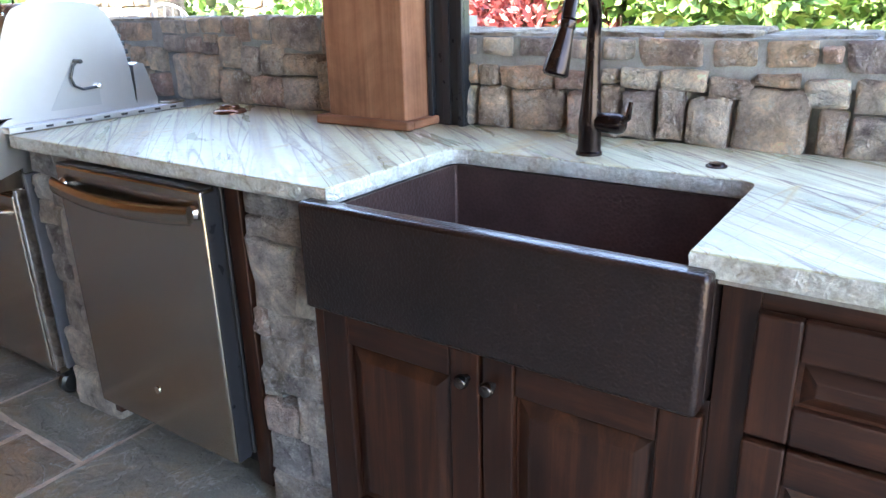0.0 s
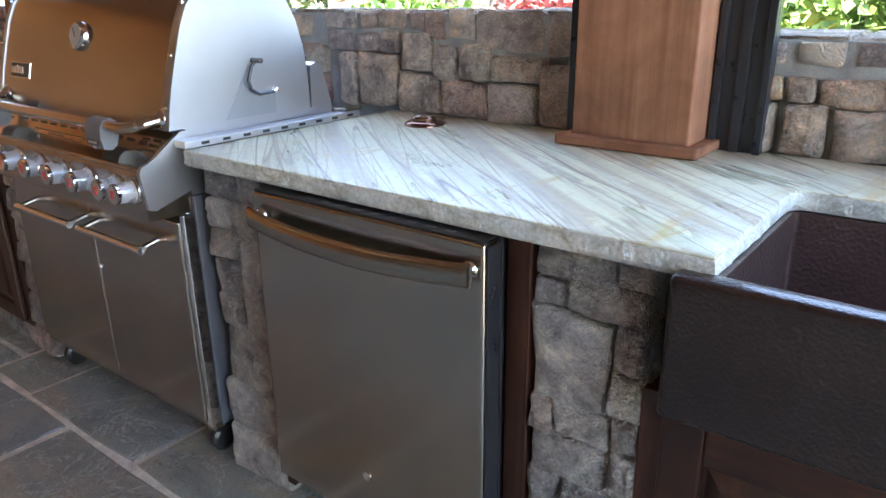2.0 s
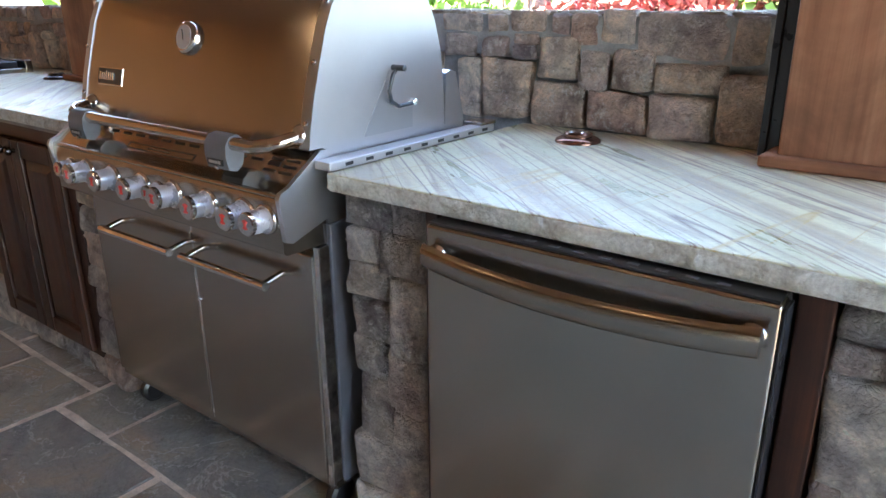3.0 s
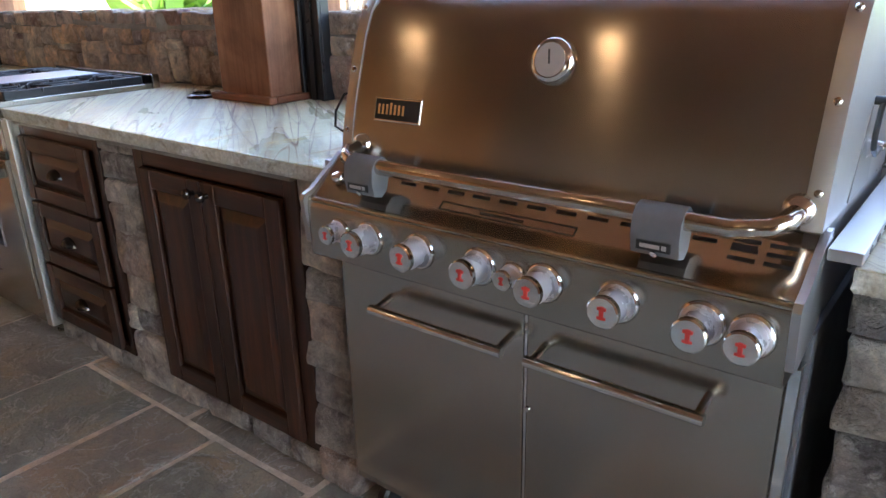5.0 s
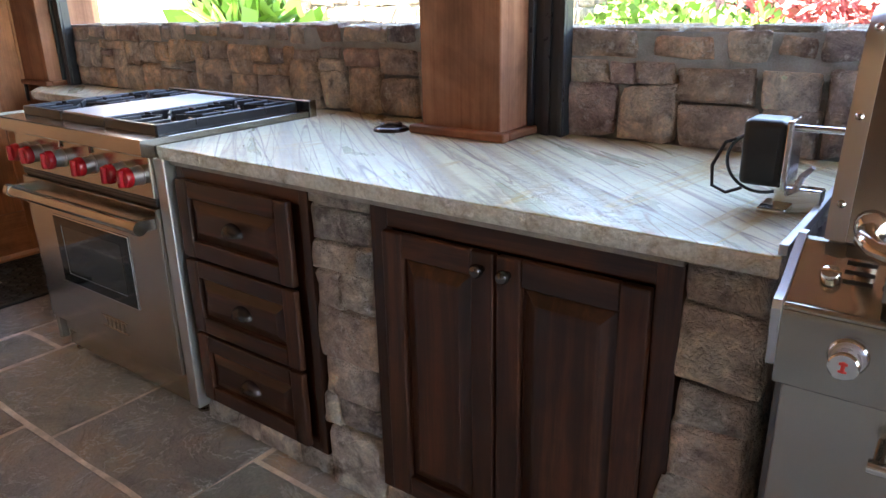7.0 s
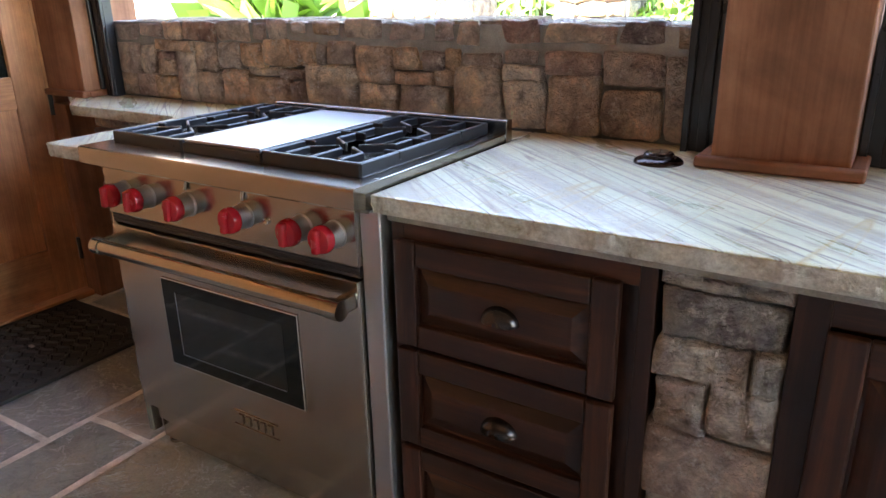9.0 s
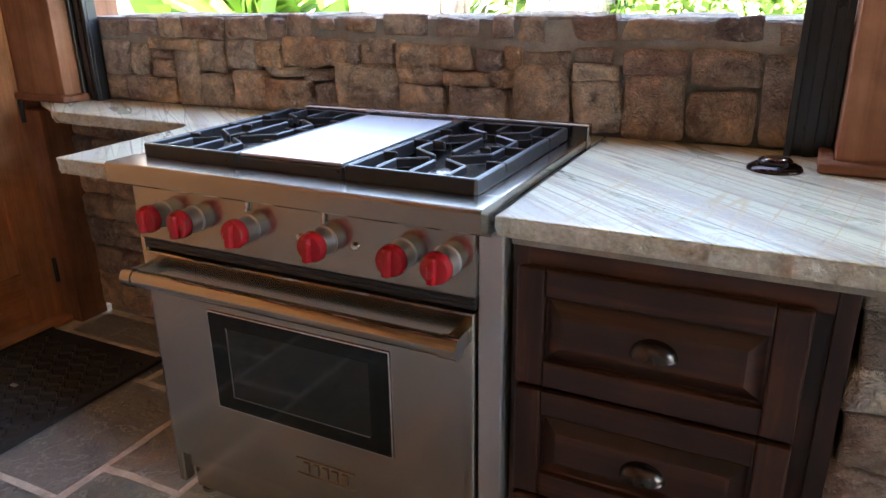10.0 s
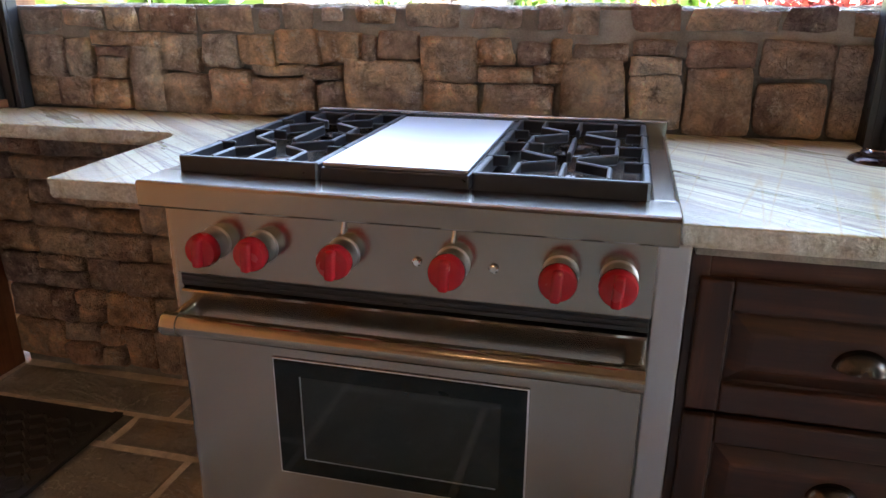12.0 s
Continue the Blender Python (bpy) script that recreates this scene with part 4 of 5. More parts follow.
for sx0 in (-2.80, -2.02):
    for i in range(3):
        for k in range(2):
            y0, z0 = on_slope(0.3 + i * 0.16)
            bm = box(BM(), sx0 + k * 0.05 - 0.02, sx0 + k * 0.05 + 0.018, -0.003, 0.003, -0.001, 0.0015)
            bmesh.ops.transform(bm, matrix=pose(0, y0, z0, 38, 0, 0), verts=bm.verts)
            part("slot", bm, M_BLACK, panel)
y0, z0 = on_slope(0.72)
bm = BM()
for a, b2, c0, c1 in ((-2.56, -2.28, -0.009, -0.0075), (-2.56, -2.28, 0.0075, 0.009), (-2.56, -2.5585, -0.0075, 0.0075), (-2.2815, -2.28, -0.0075, 0.0075), (-2.47, -2.38, -0.002, 0.002)):
    box(bm, a, b2, c0, c1, -0.0008, 0.0012)
bmesh.ops.transform(bm, matrix=pose(0, y0, z0, 38, 0, 0), verts=bm.verts)
part("nameplate", bm, M_BLACK, panel, "engraved nameplate outline with unreadable writing")
part("igniter", turned(BM(), (-2.835, *on_slope(0.62)), (0, -0.5, 1), [(0, 0.014), (0.012, 0.014), (0.016, 0.012), (0.017, 0.006)], 16), M_CHROME, panel, "chrome push igniter")


def grill_knob(x, z, s):
    y = 1.121
    ax = (0, -1, 0.03)
    k = part("knob", turned(BM(), (x, y, z), ax, [(0, 0.034 * s), (0.006, 0.034 * s), (0.011, 0.030 * s), (0.013, 0.0265 * s), (0.038 * s, 0.0265 * s), (0.044 * s, 0.025 * s), (0.056 * s, 0.025 * s), (0.059 * s, 0.0225 * s)], 28), M_KNOBGREY, g, "frosted metal knob")
    part("bezel", turned(BM(), (x, y + 0.001, z), ax, [(0, 0.0355 * s), (0.006, 0.0355 * s), (0.010, 0.0325 * s), (0.0125, 0.0275 * s)], 28), M_CHROME, k)
    part("face_ring", turned(BM(), (x, y - 0.049 * s, z + 0.0015 * s), ax, [(0, 0.0262 * s), (0.0085 * s, 0.0262 * s), (0.011 * s, 0.0235 * s)], 28), M_CHROME, k)
    yy, zz = y - 0.0605 * s, z + 0.0018 * s
    bm = box(BM(), x - 0.0035 * s, x + 0.0035 * s, yy - 0.0012, yy + 0.002, zz - 0.011 * s, zz + 0.011 * s, 0.001)
    box(bm, x - 0.0075 * s, x + 0.0075 * s, yy - 0.001, yy + 0.002, zz + 0.004 * s, zz + 0.0095 * s, 0.001)
    box(bm, x - 0.0075 * s, x + 0.0075 * s, yy - 0.001, yy + 0.002, zz - 0.0105 * s, zz - 0.006 * s, 0.001)
    part("red_mark", bm, M_REDMARK, k, "red flame mark")


for kx, ks in ((-2.791, 0.75), (-2.708, 1), (-2.580, 1), (-2.443, 1), (-2.372, 0.68), (-2.312, 1), (-2.180, 1), (-2.050, 1), (-1.980, 0.95)):
    grill_knob(kx, 0.812, ks)

# lid
LX0, LX1 = -2.856, -1.928
lid_prof = [(1.202, 0.948), (1.208, 0.985), (1.222, 1.045), (1.243, 1.115), (1.266, 1.185), (1.288, 1.232), (1.306, 1.252), (1.335, 1.264), (1.40, 1.270), (1.50, 1.270), (1.560, 1.262), (1.595, 1.238), (1.620, 1.190), (1.642, 1.120), (1.652, 1.040), (1.655, 0.948)]
lid = part("lid", extruded_x(BM(), lid_prof, LX0 + 0.028, LX1 - 0.028), M_LID, g, "brushed stainless lid with warm reflections", 32)


def grown(prof, k):
    cy, cz = 1.43, 0.948
    return [(cy + (y - cy) * k, cz + (z - cz) * k) for y, z in prof]


for x0, x1, m in ((LX1 - 0.028, LX1, M_SATIN), (LX0, LX0 + 0.028, M_SATIN)):
    s0, s1 = (1.012, 1.0) if x1 == LX1 else (1.0, 1.012)
    bm = loft(BM(), [[(x0, y, z) for y, z in grown(lid_prof, s0)], [(x0 * 0.4 + x1 * 0.6, y, z) for y, z in grown(lid_prof, 1.012)], [(x1, y, z) for y, z in grown(lid_prof, s1)]])
    part("end_cap", bm, m, lid, "smooth pale grey end cap", 32)
for ex in (LX0 + 0.014, LX1 - 0.014):
    for yy, zz in ((1.211, 1.00), (1.243, 1.12), (1.287, 1.238)):
        part("rivet", turned(BM(), (ex, yy, zz), (0, -1, 0.25), [(-0.002, 0.006), (0.003, 0.006), (0.006, 0.003)], 10), M_CHROME, lid)
# gauge and badge
ga = part("thermometer", turned(BM(), (-2.382, 1.255, 1.153), (0, -1, 0.28), [(-0.01, 0.040), (0.008, 0.040), (0.014, 0.036), (0.016, 0.030)], 32), M_CHROME, lid, "round chrome-rimmed thermometer")
part("dial", turned(BM(), (-2.382, 1.240, 1.1575), (0, -1, 0.28), [(0, 0.0285), (0.0012, 0.0285)], 28), M_DIAL, ga)
part("needle", box(BM(), -2.3835, -2.3805, 1.2370, 1.2380, 1.145, 1.175), M_BLACK, ga)
bm = box(BM(), -0.060, 0.060, -0.003, 0.003, -0.024, 0.024, 0.002)
bmesh.ops.transform(bm, matrix=pose(-2.712, 1.224, 1.048, -14, 0, 0), verts=bm.verts)
bd = part("badge", bm, M_CHROME, lid, "silver-rimmed dark maker's plate")
bm = box(BM(), -0.056, 0.056, -0.0045, 0.0, -0.020, 0.020)
bmesh.ops.transform(bm, matrix=pose(-2.712, 1.224, 1.048, -14, 0, 0), verts=bm.verts)
part("plate", bm, M_BLACK, bd)
for i in range(7):
    bm = box(BM(), -0.048 + i * 0.0105, -0.042 + i * 0.0105, -0.0060, -0.003, -0.010, 0.010 + (0.004 if i == 3 else 0))
    bmesh.ops.transform(bm, matrix=pose(-2.712, 1.224, 1.048, -14, 0, 0), verts=bm.verts)
    part("plate_bar", bm, M_CHROME, bd)
# lid handle
HZ = 0.953
hp = [(-2.80, 1.206, 0.972), (-2.80, 1.165, 0.966), (-2.785, 1.147, 0.960), (-2.75, 1.140, HZ), (-2.03, 1.140, HZ), (-1.985, 1.147, 0.960), (-1.968, 1.165, 0.966), (-1.962, 1.208, 0.972)]
bar = part("handle", tube(BM(), hp, 0.0150, 16), M_POLISH, lid, "tubular lid handle")
for hx in (-2.80, -1.962):
    part("handle_socket", turned(BM(), (hx, 1.222, 0.974), (0, -1, -0.1), [(0, 0.026), (0.012, 0.025), (0.026, 0.018), (0.030, 0.012)], 18), M_CHROME, bar)
for hx in (-2.728, -2.130):
    pr = [(1.118, 0.952), (1.130, 0.968), (1.150, 0.972), (1.163, 0.962), (1.166, 0.935), (1.158, 0.905), (1.142, 0.893), (1.122, 0.898), (1.116, 0.925)]
    hl = part("handle_light", extruded_x(BM(), pr, hx - 0.037, hx + 0.037), M_GREY, bar, "grey clip-on handle light", 50)
    part("light_label", box(BM(), hx - 0.026, hx + 0.026, 1.1135, 1.1165, 0.907, 0.921), M_BLACK, hl, "dark label with plain pale bars")
    part("label_bar", box(BM(), hx - 0.020, hx + 0.010, 1.1125, 1.1140, 0.911, 0.917), M_DIAL, hl)
    part("label_bar", box(BM(), hx + 0.013, hx + 0.020, 1.1125, 1.1140, 0.9105, 0.9175), M_DIAL, hl)
    part("light_button", turned(BM(), (hx, 1.120, 0.902), (0, -1, -0.5), [(0, 0.006), (0.004, 0.006), (0.006, 0.003)], 12), M_CHROME, hl)
# hook on the end cap
hk = [(LX1 + 0.012, 1.525, 1.010), (LX1 + 0.012, 1.47, 1.008), (LX1 + 0.012, 1.445, 1.022), (LX1 + 0.012, 1.438, 1.045), (LX1 + 0.012, 1.452, 1.080), (LX1 + 0.012, 1.466, 1.092)]
hook = part("spit_bracket", tube(BM(), hk, 0.0045, 8), M_BLACKMETAL, g, "dark curved bracket on the end cap")
part("bracket_screw", turned(BM(), (LX1, 1.525, 1.012), (1, 0, 0), [(0, 0.008), (0.016, 0.008), (0.019, 0.004)], 12), M_CHROME, hook)
part("bracket_screw", turned(BM(), (LX1, 1.466, 1.094), (1, 0, 0), [(0, 0.007), (0.035, 0.007), (0.037, 0.004)], 12), M_BLACKMETAL, hook)
part("hood_gusset", loft(BM(), [[(xx, y, z) for y, z in ((1.362, 0.952), (1.53, 0.952), (1.53, 1.0), (1.47, 1.0), (1.447, 1.03), (1.452, 1.088))] for xx in (LX1 - 0.004, LX1 + 0.0015)]), M_CAPSTEEL, g, "grey fixed hood side behind the lid", 20)
# back housing
part("rear_housing", extruded_x(BM(), [(1.66, 0.94), (1.665, 1.065), (1.685, 1.072), (1.705, 1.066), (1.742, 0.94)], LX0 + 0.01, LX1 - 0.002), M_SATIN, g, "pale grey rear housing", 30)
part("cook_box", box(BM(), LX0 + 0.004, LX1 - 0.004, 1.245, 1.74, 0.742, 0.9475), M_SATIN, g)
for i in range(9):
    a = 0.18 + i * 0.15
    yy, zz = 1.43 + 0.232 * math.cos(a * 0.62), 1.02 + 0.25 * math.sin(a * 0.75)
    part("rear_rib", box(BM(), LX1 - 0.09, LX1 - 0.03, yy - 0.014, yy + 0.022, zz - 0.008, zz + 0.008, 0.003), M_BLACK, lid)
# side flanges lying on the counter
for x0, x1, face in ((GX1 + 0.006, -1.874, 1), (-2.915, GX0 - 0.006, -1)):
    f = part("side_flange", box(BM(), x0, x1, 1.205, 1.80, TOP + 0.002, 0.928, 0.002), M_SATIN, g, "slotted stainless side flange")
    for i in range(9):
        yy = 1.25 + i * 0.062
        xs = x1 if face > 0 else x0
        part("flange_slot", box(BM(), xs - 0.0012, xs + 0.0012, yy, yy + 0.022, 0.915, 0.922), M_BLACK, f)
part("flange_cap", box(BM(), -1.932, -1.876, 1.745, 1.81, 0.9285, 0.936, 0.001), M_STEEL, g)

# rotisserie motor at the other end
rm = thing("rotisserie_motor", (-2.99, 1.47, TOP), "black rotisserie motor with a hanging cord beside the grill", "motor")
part("case", box(BM(), -3.045, -2.972, 1.43, 1.51, 0.955, 1.075, 0.012, 3), M_BLACK, rm)
part("face_plate", box(BM(), -2.972, -2.960, 1.428, 1.512, 0.952, 1.078, 0.004), M_CHROME, rm)
part("shaft", tube(BM(), [(-2.962, 1.47, 1.06), (-2.80, 1.47, 1.06)], 0.006, 10), M_CHROME, rm)
part("bracket", box(BM(), -2.985, -2.905, 1.455, 1.485, TOP + 0.001, 0.955, 0.003), M_CHROME, rm)
part("cord", tube(BM(), [(-3.012 + 0.062 * math.cos(radians(k)), 1.405 + 0.0003 * k, 0.992 + 0.060 * math.sin(radians(k))) for k in range(110, 330, 12)], 0.0032, 8), M_BLACK, rm)
part("cord", tube(BM(), [(-3.045, 1.46, 1.04), (-3.072, 1.43, 1.03), (-3.086, 1.41, 0.99), (-3.080, 1.40, 0.955), (-3.055, 1.40, 0.945), (-3.03, 1.41, 0.955)], 0.0032, 8), M_BLACK, rm)
part("cord_plug", tube(BM(), [(-2.962, 1.445, 0.945), (-2.945, 1.43, 0.958), (-2.935, 1.42, 0.985), (-2.918, 1.41, 1.005)], [0.004, 0.006, 0.006, 0.004], 8), M_KNOBGREY, rm, "pale grey lever")
part("bracket_foot", box(BM(), -3.005, -2.955, 1.425, 1.50, TOP + 0.001, TOP + 0.012, 0.003), M_CHROME, rm)

# ---- range ----
RX0, RX1 = -5.464, -4.572
GY0, GY1 = 1.240, 1.785
rg = thing("gas_range", (-5.04, 1.5, 0.0), "stainless gas range with red knobs and a wide oven door", "range")
part("body", box(BM(), RX0 + 0.012, RX1 - 0.004, 1.222, 1.83, 0.10, 0.87, 0.003), M_STEELV, rg)
part("side_trim", box(BM(), RX1 - 0.030, RX1 + 0.020, 1.205, 1.30, 0.055, 0.872, 0.004), M_SATIN, rg, "polished side trim")
part("side_trim", box(BM(), RX0 - 0.002, RX0 + 0.020, 1.207, 1.24, 0.055, 0.872, 0.004), M_STEELV, rg, "polished side trim")
ledge_prof = [(1.161, 0.882), (1.158, 0.885), (1.158, 0.9205), (1.160, 0.9255), (1.165, 0.928), (1.25, 0.9275), (1.25, 0.872), (1.205, 0.866)]
part("front_ledge", extruded_x(BM(), ledge_prof, RX0 - 0.018, RX1 - 0.004), M_STEEL, rg, "bull-nosed front ledge", 18)
part("cooktop_pan", box(BM(), RX0 - 0.016, RX1 - 0.006, 1.2505, 1.80, 0.872, 0.904, 0.002), M_STEEL, rg)
for gx in (-5.40, -5.19, -5.14, -4.93, -4.88, -4.64):
    for gy in (GY0 + 0.02, GY1 - 0.03):
        part("grate_foot", box(BM(), gx - 0.006, gx + 0.006, gy - 0.006, gy + 0.006, 0.9035, 0.9268), M_IRON, rg)
for a, b in ((RX0 - 0.016, RX0 + 0.034), (RX1 - 0.044, RX1 - 0.006)):
    part("side_ledge", box(BM(), a, b, 1.2505, 1.80, 0.9045, 0.9275, 0.003), M_STEEL, rg)
bt = part("back_trim", box(BM(), RX0 + 0.052, RX1 - 0.002, 1.8005, 1.832, 0.872, 0.963, 0.003), M_STEEL, rg, "low stainless back trim")
part("vent_rail", box(BM(), -5.196, -4.886, 1.786, 1.8003, 0.945, 0.961, 0.001), M_STEEL, bt)
for i in range(24):
    part("vent_hole", box(BM(), -5.186 + i * 0.0125, -5.178 + i * 0.0125, 1.787, 1.797, 0.9605, 0.9615), M_BLACK, bt)
cp = part("control_panel", box(BM(), RX0 + 0.020, RX1 - 0.030, 1.192, 1.2215, 0.748, 0.880, 0.003), M_STEEL, rg)
part("vent_strip", box(BM(), RX0 + 0.022, RX1 - 0.032, 1.199, 1.2218, 0.722, 0.7475), M_BLACK, rg, "black vent strip")
for i in range(2):
    part("vent_bar", box(BM(), RX0 + 0.024, RX1 - 0.034, 1.196, 1.199, 0.727 + i * 0.010, 0.731 + i * 0.010), M_IRON, rg)
for kx in (-5.357, -5.266, -5.115, -4.924, -4.748, -4.657):
    bz = part("knob_bezel", turned(BM(), (kx, 1.193, 0.815), (0, -1, 0), [(0, 0.030), (0.004, 0.030), (0.006, 0.0275), (0.034, 0.0265), (0.036, 0.024)], 28), M_SATIN, cp, "satin steel knob skirt")
    kn = part("knob", turned(BM(), (kx, 1.158, 0.815), (0, -1, 0), [(0, 0.0275), (0.004, 0.0305), (0.016, 0.0300), (0.022, 0.0275), (0.025, 0.020), (0.026, 0.008)], 32), M_RED, bz, "glossy red knob")
    bm = box(BM(), -0.0085, 0.0085, -0.006, 0.014, -0.0262, 0.0262, 0.005, 3)
    bmesh.ops.transform(bm, matrix=pose(kx, 1.128, 0.815, 0, 4, 0), verts=bm.verts)
    part("grip", bm, M_RED, bz)
for kx in (-4.985, -4.855):
    part("indicator", turned(BM(), (kx, 1.192, 0.812), (0, -1, 0), [(0, 0.008), (0.005, 0.008), (0.007, 0.005)], 14), M_CHROME, cp)
for kx in (-5.115, -4.924):
    part("indicator", tube(BM(), [(kx + 0.004, 1.190, 0.874), (kx + 0.002, 1.186, 0.852)], 0.004, 8), M_CHROME, cp)
od = part("oven_door", nested(BM(), RX0 + 0.022, RX1 - 0.032, 0.165, 0.716, 1.190, [(0, 0.004), (0.003, 0), (0.1, 0)], 0.03), M_STEEL, rg, "", 0)
WX0, WX1, WZ0, WZ1 = -5.262, -4.790, 0.351, 0.596
part("window_frame", box(BM(), WX0 - 0.004, WX1 + 0.004, 1.1865, 1.1895, WZ0 - 0.004, WZ1 + 0.004, 0.001), M_CHROME, od)
wn_ = part("window_glass", box(BM(), WX0, WX1, 1.1845, 1.188, WZ0, WZ1, 0.001), M_GLASS, od, "dark oven window glass")
bm = BM()
for a, b, c0, c1 in ((WX0 + 0.05, WX0 + 0.0525, WZ0 + 0.035, WZ1 - 0.03), (WX0 + 0.05, WX1 - 0.05, WZ0 + 0.035, WZ0 + 0.037)):
    box(bm, a, b, 1.1836, 1.1846, c0, c1)
part("inner_frame_edge", bm, M_GREY, wn_)
part("inner_pane", box(BM(), WX0 + 0.053, WX1 - 0.045, 1.1840, 1.1850, WZ0 + 0.038, WZ1 - 0.030), M_INNERGLASS, wn_, "greenish inner oven glass")
hr = part("door_handle", tube(BM(), [(RX0 + 0.045, 1.136, 0.672), (RX1 - 0.060, 1.136, 0.672)], 0.0200, 24), M_STEEL, od, "thick tubular door handle")
for a, b in ((RX0 + 0.022, RX0 + 0.052), (RX1 - 0.070, RX1 - 0.034)):
    part("handle_collar", tube(BM(), [(a, 1.136, 0.672), (b, 1.136, 0.672)], 0.0225, 24), M_STEEL, hr)
    bmx = BM()
    box(bmx, a + 0.004, b - 0.004, 1.136, 1.192, 0.654, 0.690, 0.006, 2)
    part("handle_bracket", bmx, M_STEEL, hr)
bm = BM()
for i in range(5):
    box(bm, -5.03 + i * 0.026, -5.014 + i * 0.026, 1.1865, 1.1905, 0.235, 0.262)
box(bm, -5.05, -4.89, 1.1872, 1.1902, 0.268, 0.271)
box(bm, -5.05, -4.89, 1.1872, 1.1902, 0.226, 0.229)
part("maker_plate", bm, M_STEEL, od, "embossed maker's plate shown as plain bars")
part("kick_panel", box(BM(), RX0 + 0.03, RX1 - 0.035, 1.235, 1.26, 0.03, 0.16, 0.002), M_STEELV, rg)
for lx in (RX0 + 0.04, RX1 - 0.05):
    for ly in (1.27, 1.76):
        part("leg", turned(BM(), (lx, ly, 0.0), (0, 0, 1), [(0, 0.024), (0.01, 0.024), (0.012, 0.018), (0.10, 0.018)], 16), M_STEELV, rg)


def bars(bm, segs, z0, z1, w):
    for (ax, ay), (bx, by) in segs:
        d = Vector((bx - ax, by - ay))
        L = d.length
        t = BM()
        box(t, -L / 2 - w * 0.3, L / 2 + w * 0.3, -w / 2, w / 2, z0, z1, 0.0025, 1)
        m = Matrix.Translation(((ax + bx) / 2, (ay + by) / 2, 0)) @ Matrix.Rotation(math.atan2(d.y, d.x), 4, "Z")
        bmesh.ops.transform(t, matrix=m, verts=t.verts)
        me = bpy.data.meshes.new("tmp")
        t.to_mesh(me)
        t.free()
        bm.from_mesh(me)
        bpy.data.meshes.remove(me)


for gx0, gx1 in ((-5.448, -5.176), (-4.905, -4.620)):
    gm = (gx0 + gx1) / 2
    gw = gx1 - gx0
    bm = BM()
    e = 0.006
    bars(bm, [((gx0 + e, GY0 + e), (gx1 - e, GY0 + e)), ((gx0 + e, GY1 - e), (gx1 - e, GY1 - e)), ((gx0 + e, GY0 + e), (gx0 + e, GY1 - e)), ((gx1 - e, GY0 + e), (gx1 - e, GY1 - e))], 0.926, 0.957, 0.012)
    gr = part("grate", bm, M_IRON, rg, "black cast-iron double grate", 30)
    bm = BM()
    ym = (GY0 + GY1) / 2
    sg = [((gx0 + e, ym), (gx0 + gw * 0.30, ym)), ((gx1 - e, ym), (gx1 - gw * 0.30, ym)), ((gm, ym - 0.075), (gm, ym + 0.075))]
    for cy, s in ((GY0 + 0.14, -1), (GY1 - 0.14, 1)):
        for sx in (-1, 1):
            sg += [((gm + sx * gw * 0.5, cy), (gm + sx * gw * 0.36, cy)), ((gm + sx * gw * 0.07, cy + s * 0.012), (gm + sx * gw * 0.27, cy + s * 0.050)), ((gm + sx * gw * 0.27, cy + s * 0.050), (gm + sx * gw * 0.27, cy + s * 0.125)),
                   ((gm + sx * gw * 0.07, cy - s * 0.012), (gm + sx * gw * 0.30, cy - s * 0.060)), ((gm + sx * gw * 0.30, cy - s * 0.060), (gm + sx * gw * 0.30, cy - s * 0.126))]
        sg += [((gm, cy + s * 0.03), (gm, cy + s * 0.13))]
    bars(bm, sg, 0.938, 0.958, 0.0082)
    part("finger_frame", bm, M_IRON, gr, "", 30)
    for cy in (GY0 + 0.14, GY1 - 0.14):
        part("burner", turned(BM(), (gm, cy, 0.904), (0, 0, 1), [(0, 0.048), (0.012, 0.048), (0.016, 0.032), (0.024, 0.032), (0.026, 0.02)], 20), M_PEWTER, rg, "round dark burner")
gd = part("griddle", box(BM(), -5.172, -4.909, GY0 + 0.001, GY1, 0.9265, 0.951, 0.003), M_IRON, rg, "black griddle frame")
part("griddle_cover", box(BM(), -5.169, -4.912, GY0 + 0.006, GY1 - 0.034, 0.9515, 0.959, 0.002), M_SATIN, gd, "flat stainless griddle cover")

# ---- doormat ----
mt = thing("doormat", (-6.45, 1.3, 0.0), "black woven rubber doormat on the flagstones", "doormat")
mb = part("base", box(BM(), -6.72, -6.09, 0.70, 1.735, 0.002, 0.010, 0.003), M_RUBBER, mt)
part("border", box(BM(), -6.72, -6.69, 0.70, 1.735, 0.0102, 0.016, 0.002), M_RUBBER, mt)
part("border", box(BM(), -6.12, -6.09, 0.70, 1.735, 0.0102, 0.016, 0.002), M_RUBBER, mt)
bm = BM()
for i in range(14):
    for j in range(22):
        s = 1 if (i + j) % 2 else -1
        cx, cy = -6.665 + i * 0.041, 0.735 + j * 0.044
        a = 0.62 * s
        vs = []
        for px, py, pz in ((-0.022, -0.009, 0.0102), (0.022, -0.009, 0.0102), (0.022, 0.009, 0.0102), (-0.022, 0.009, 0.0102), (-0.016, -0.005, 0.018), (0.016, -0.005, 0.018), (0.016, 0.005, 0.018), (-0.016, 0.005, 0.018)):
            vs.append(bm.verts.new((cx + px * math.cos(a) - py * math.sin(a), cy + px * math.sin(a) + py * math.cos(a), pz)))
        for q in ((4, 5, 6, 7), (0, 1, 5, 4), (1, 2, 6, 5), (2, 3, 7, 6), (3, 0, 4, 7)):
            bm.faces.new([vs[k] for k in q])
weave = part("weave", bm, M_RUBBER, mt, "raised woven ribs", 0)
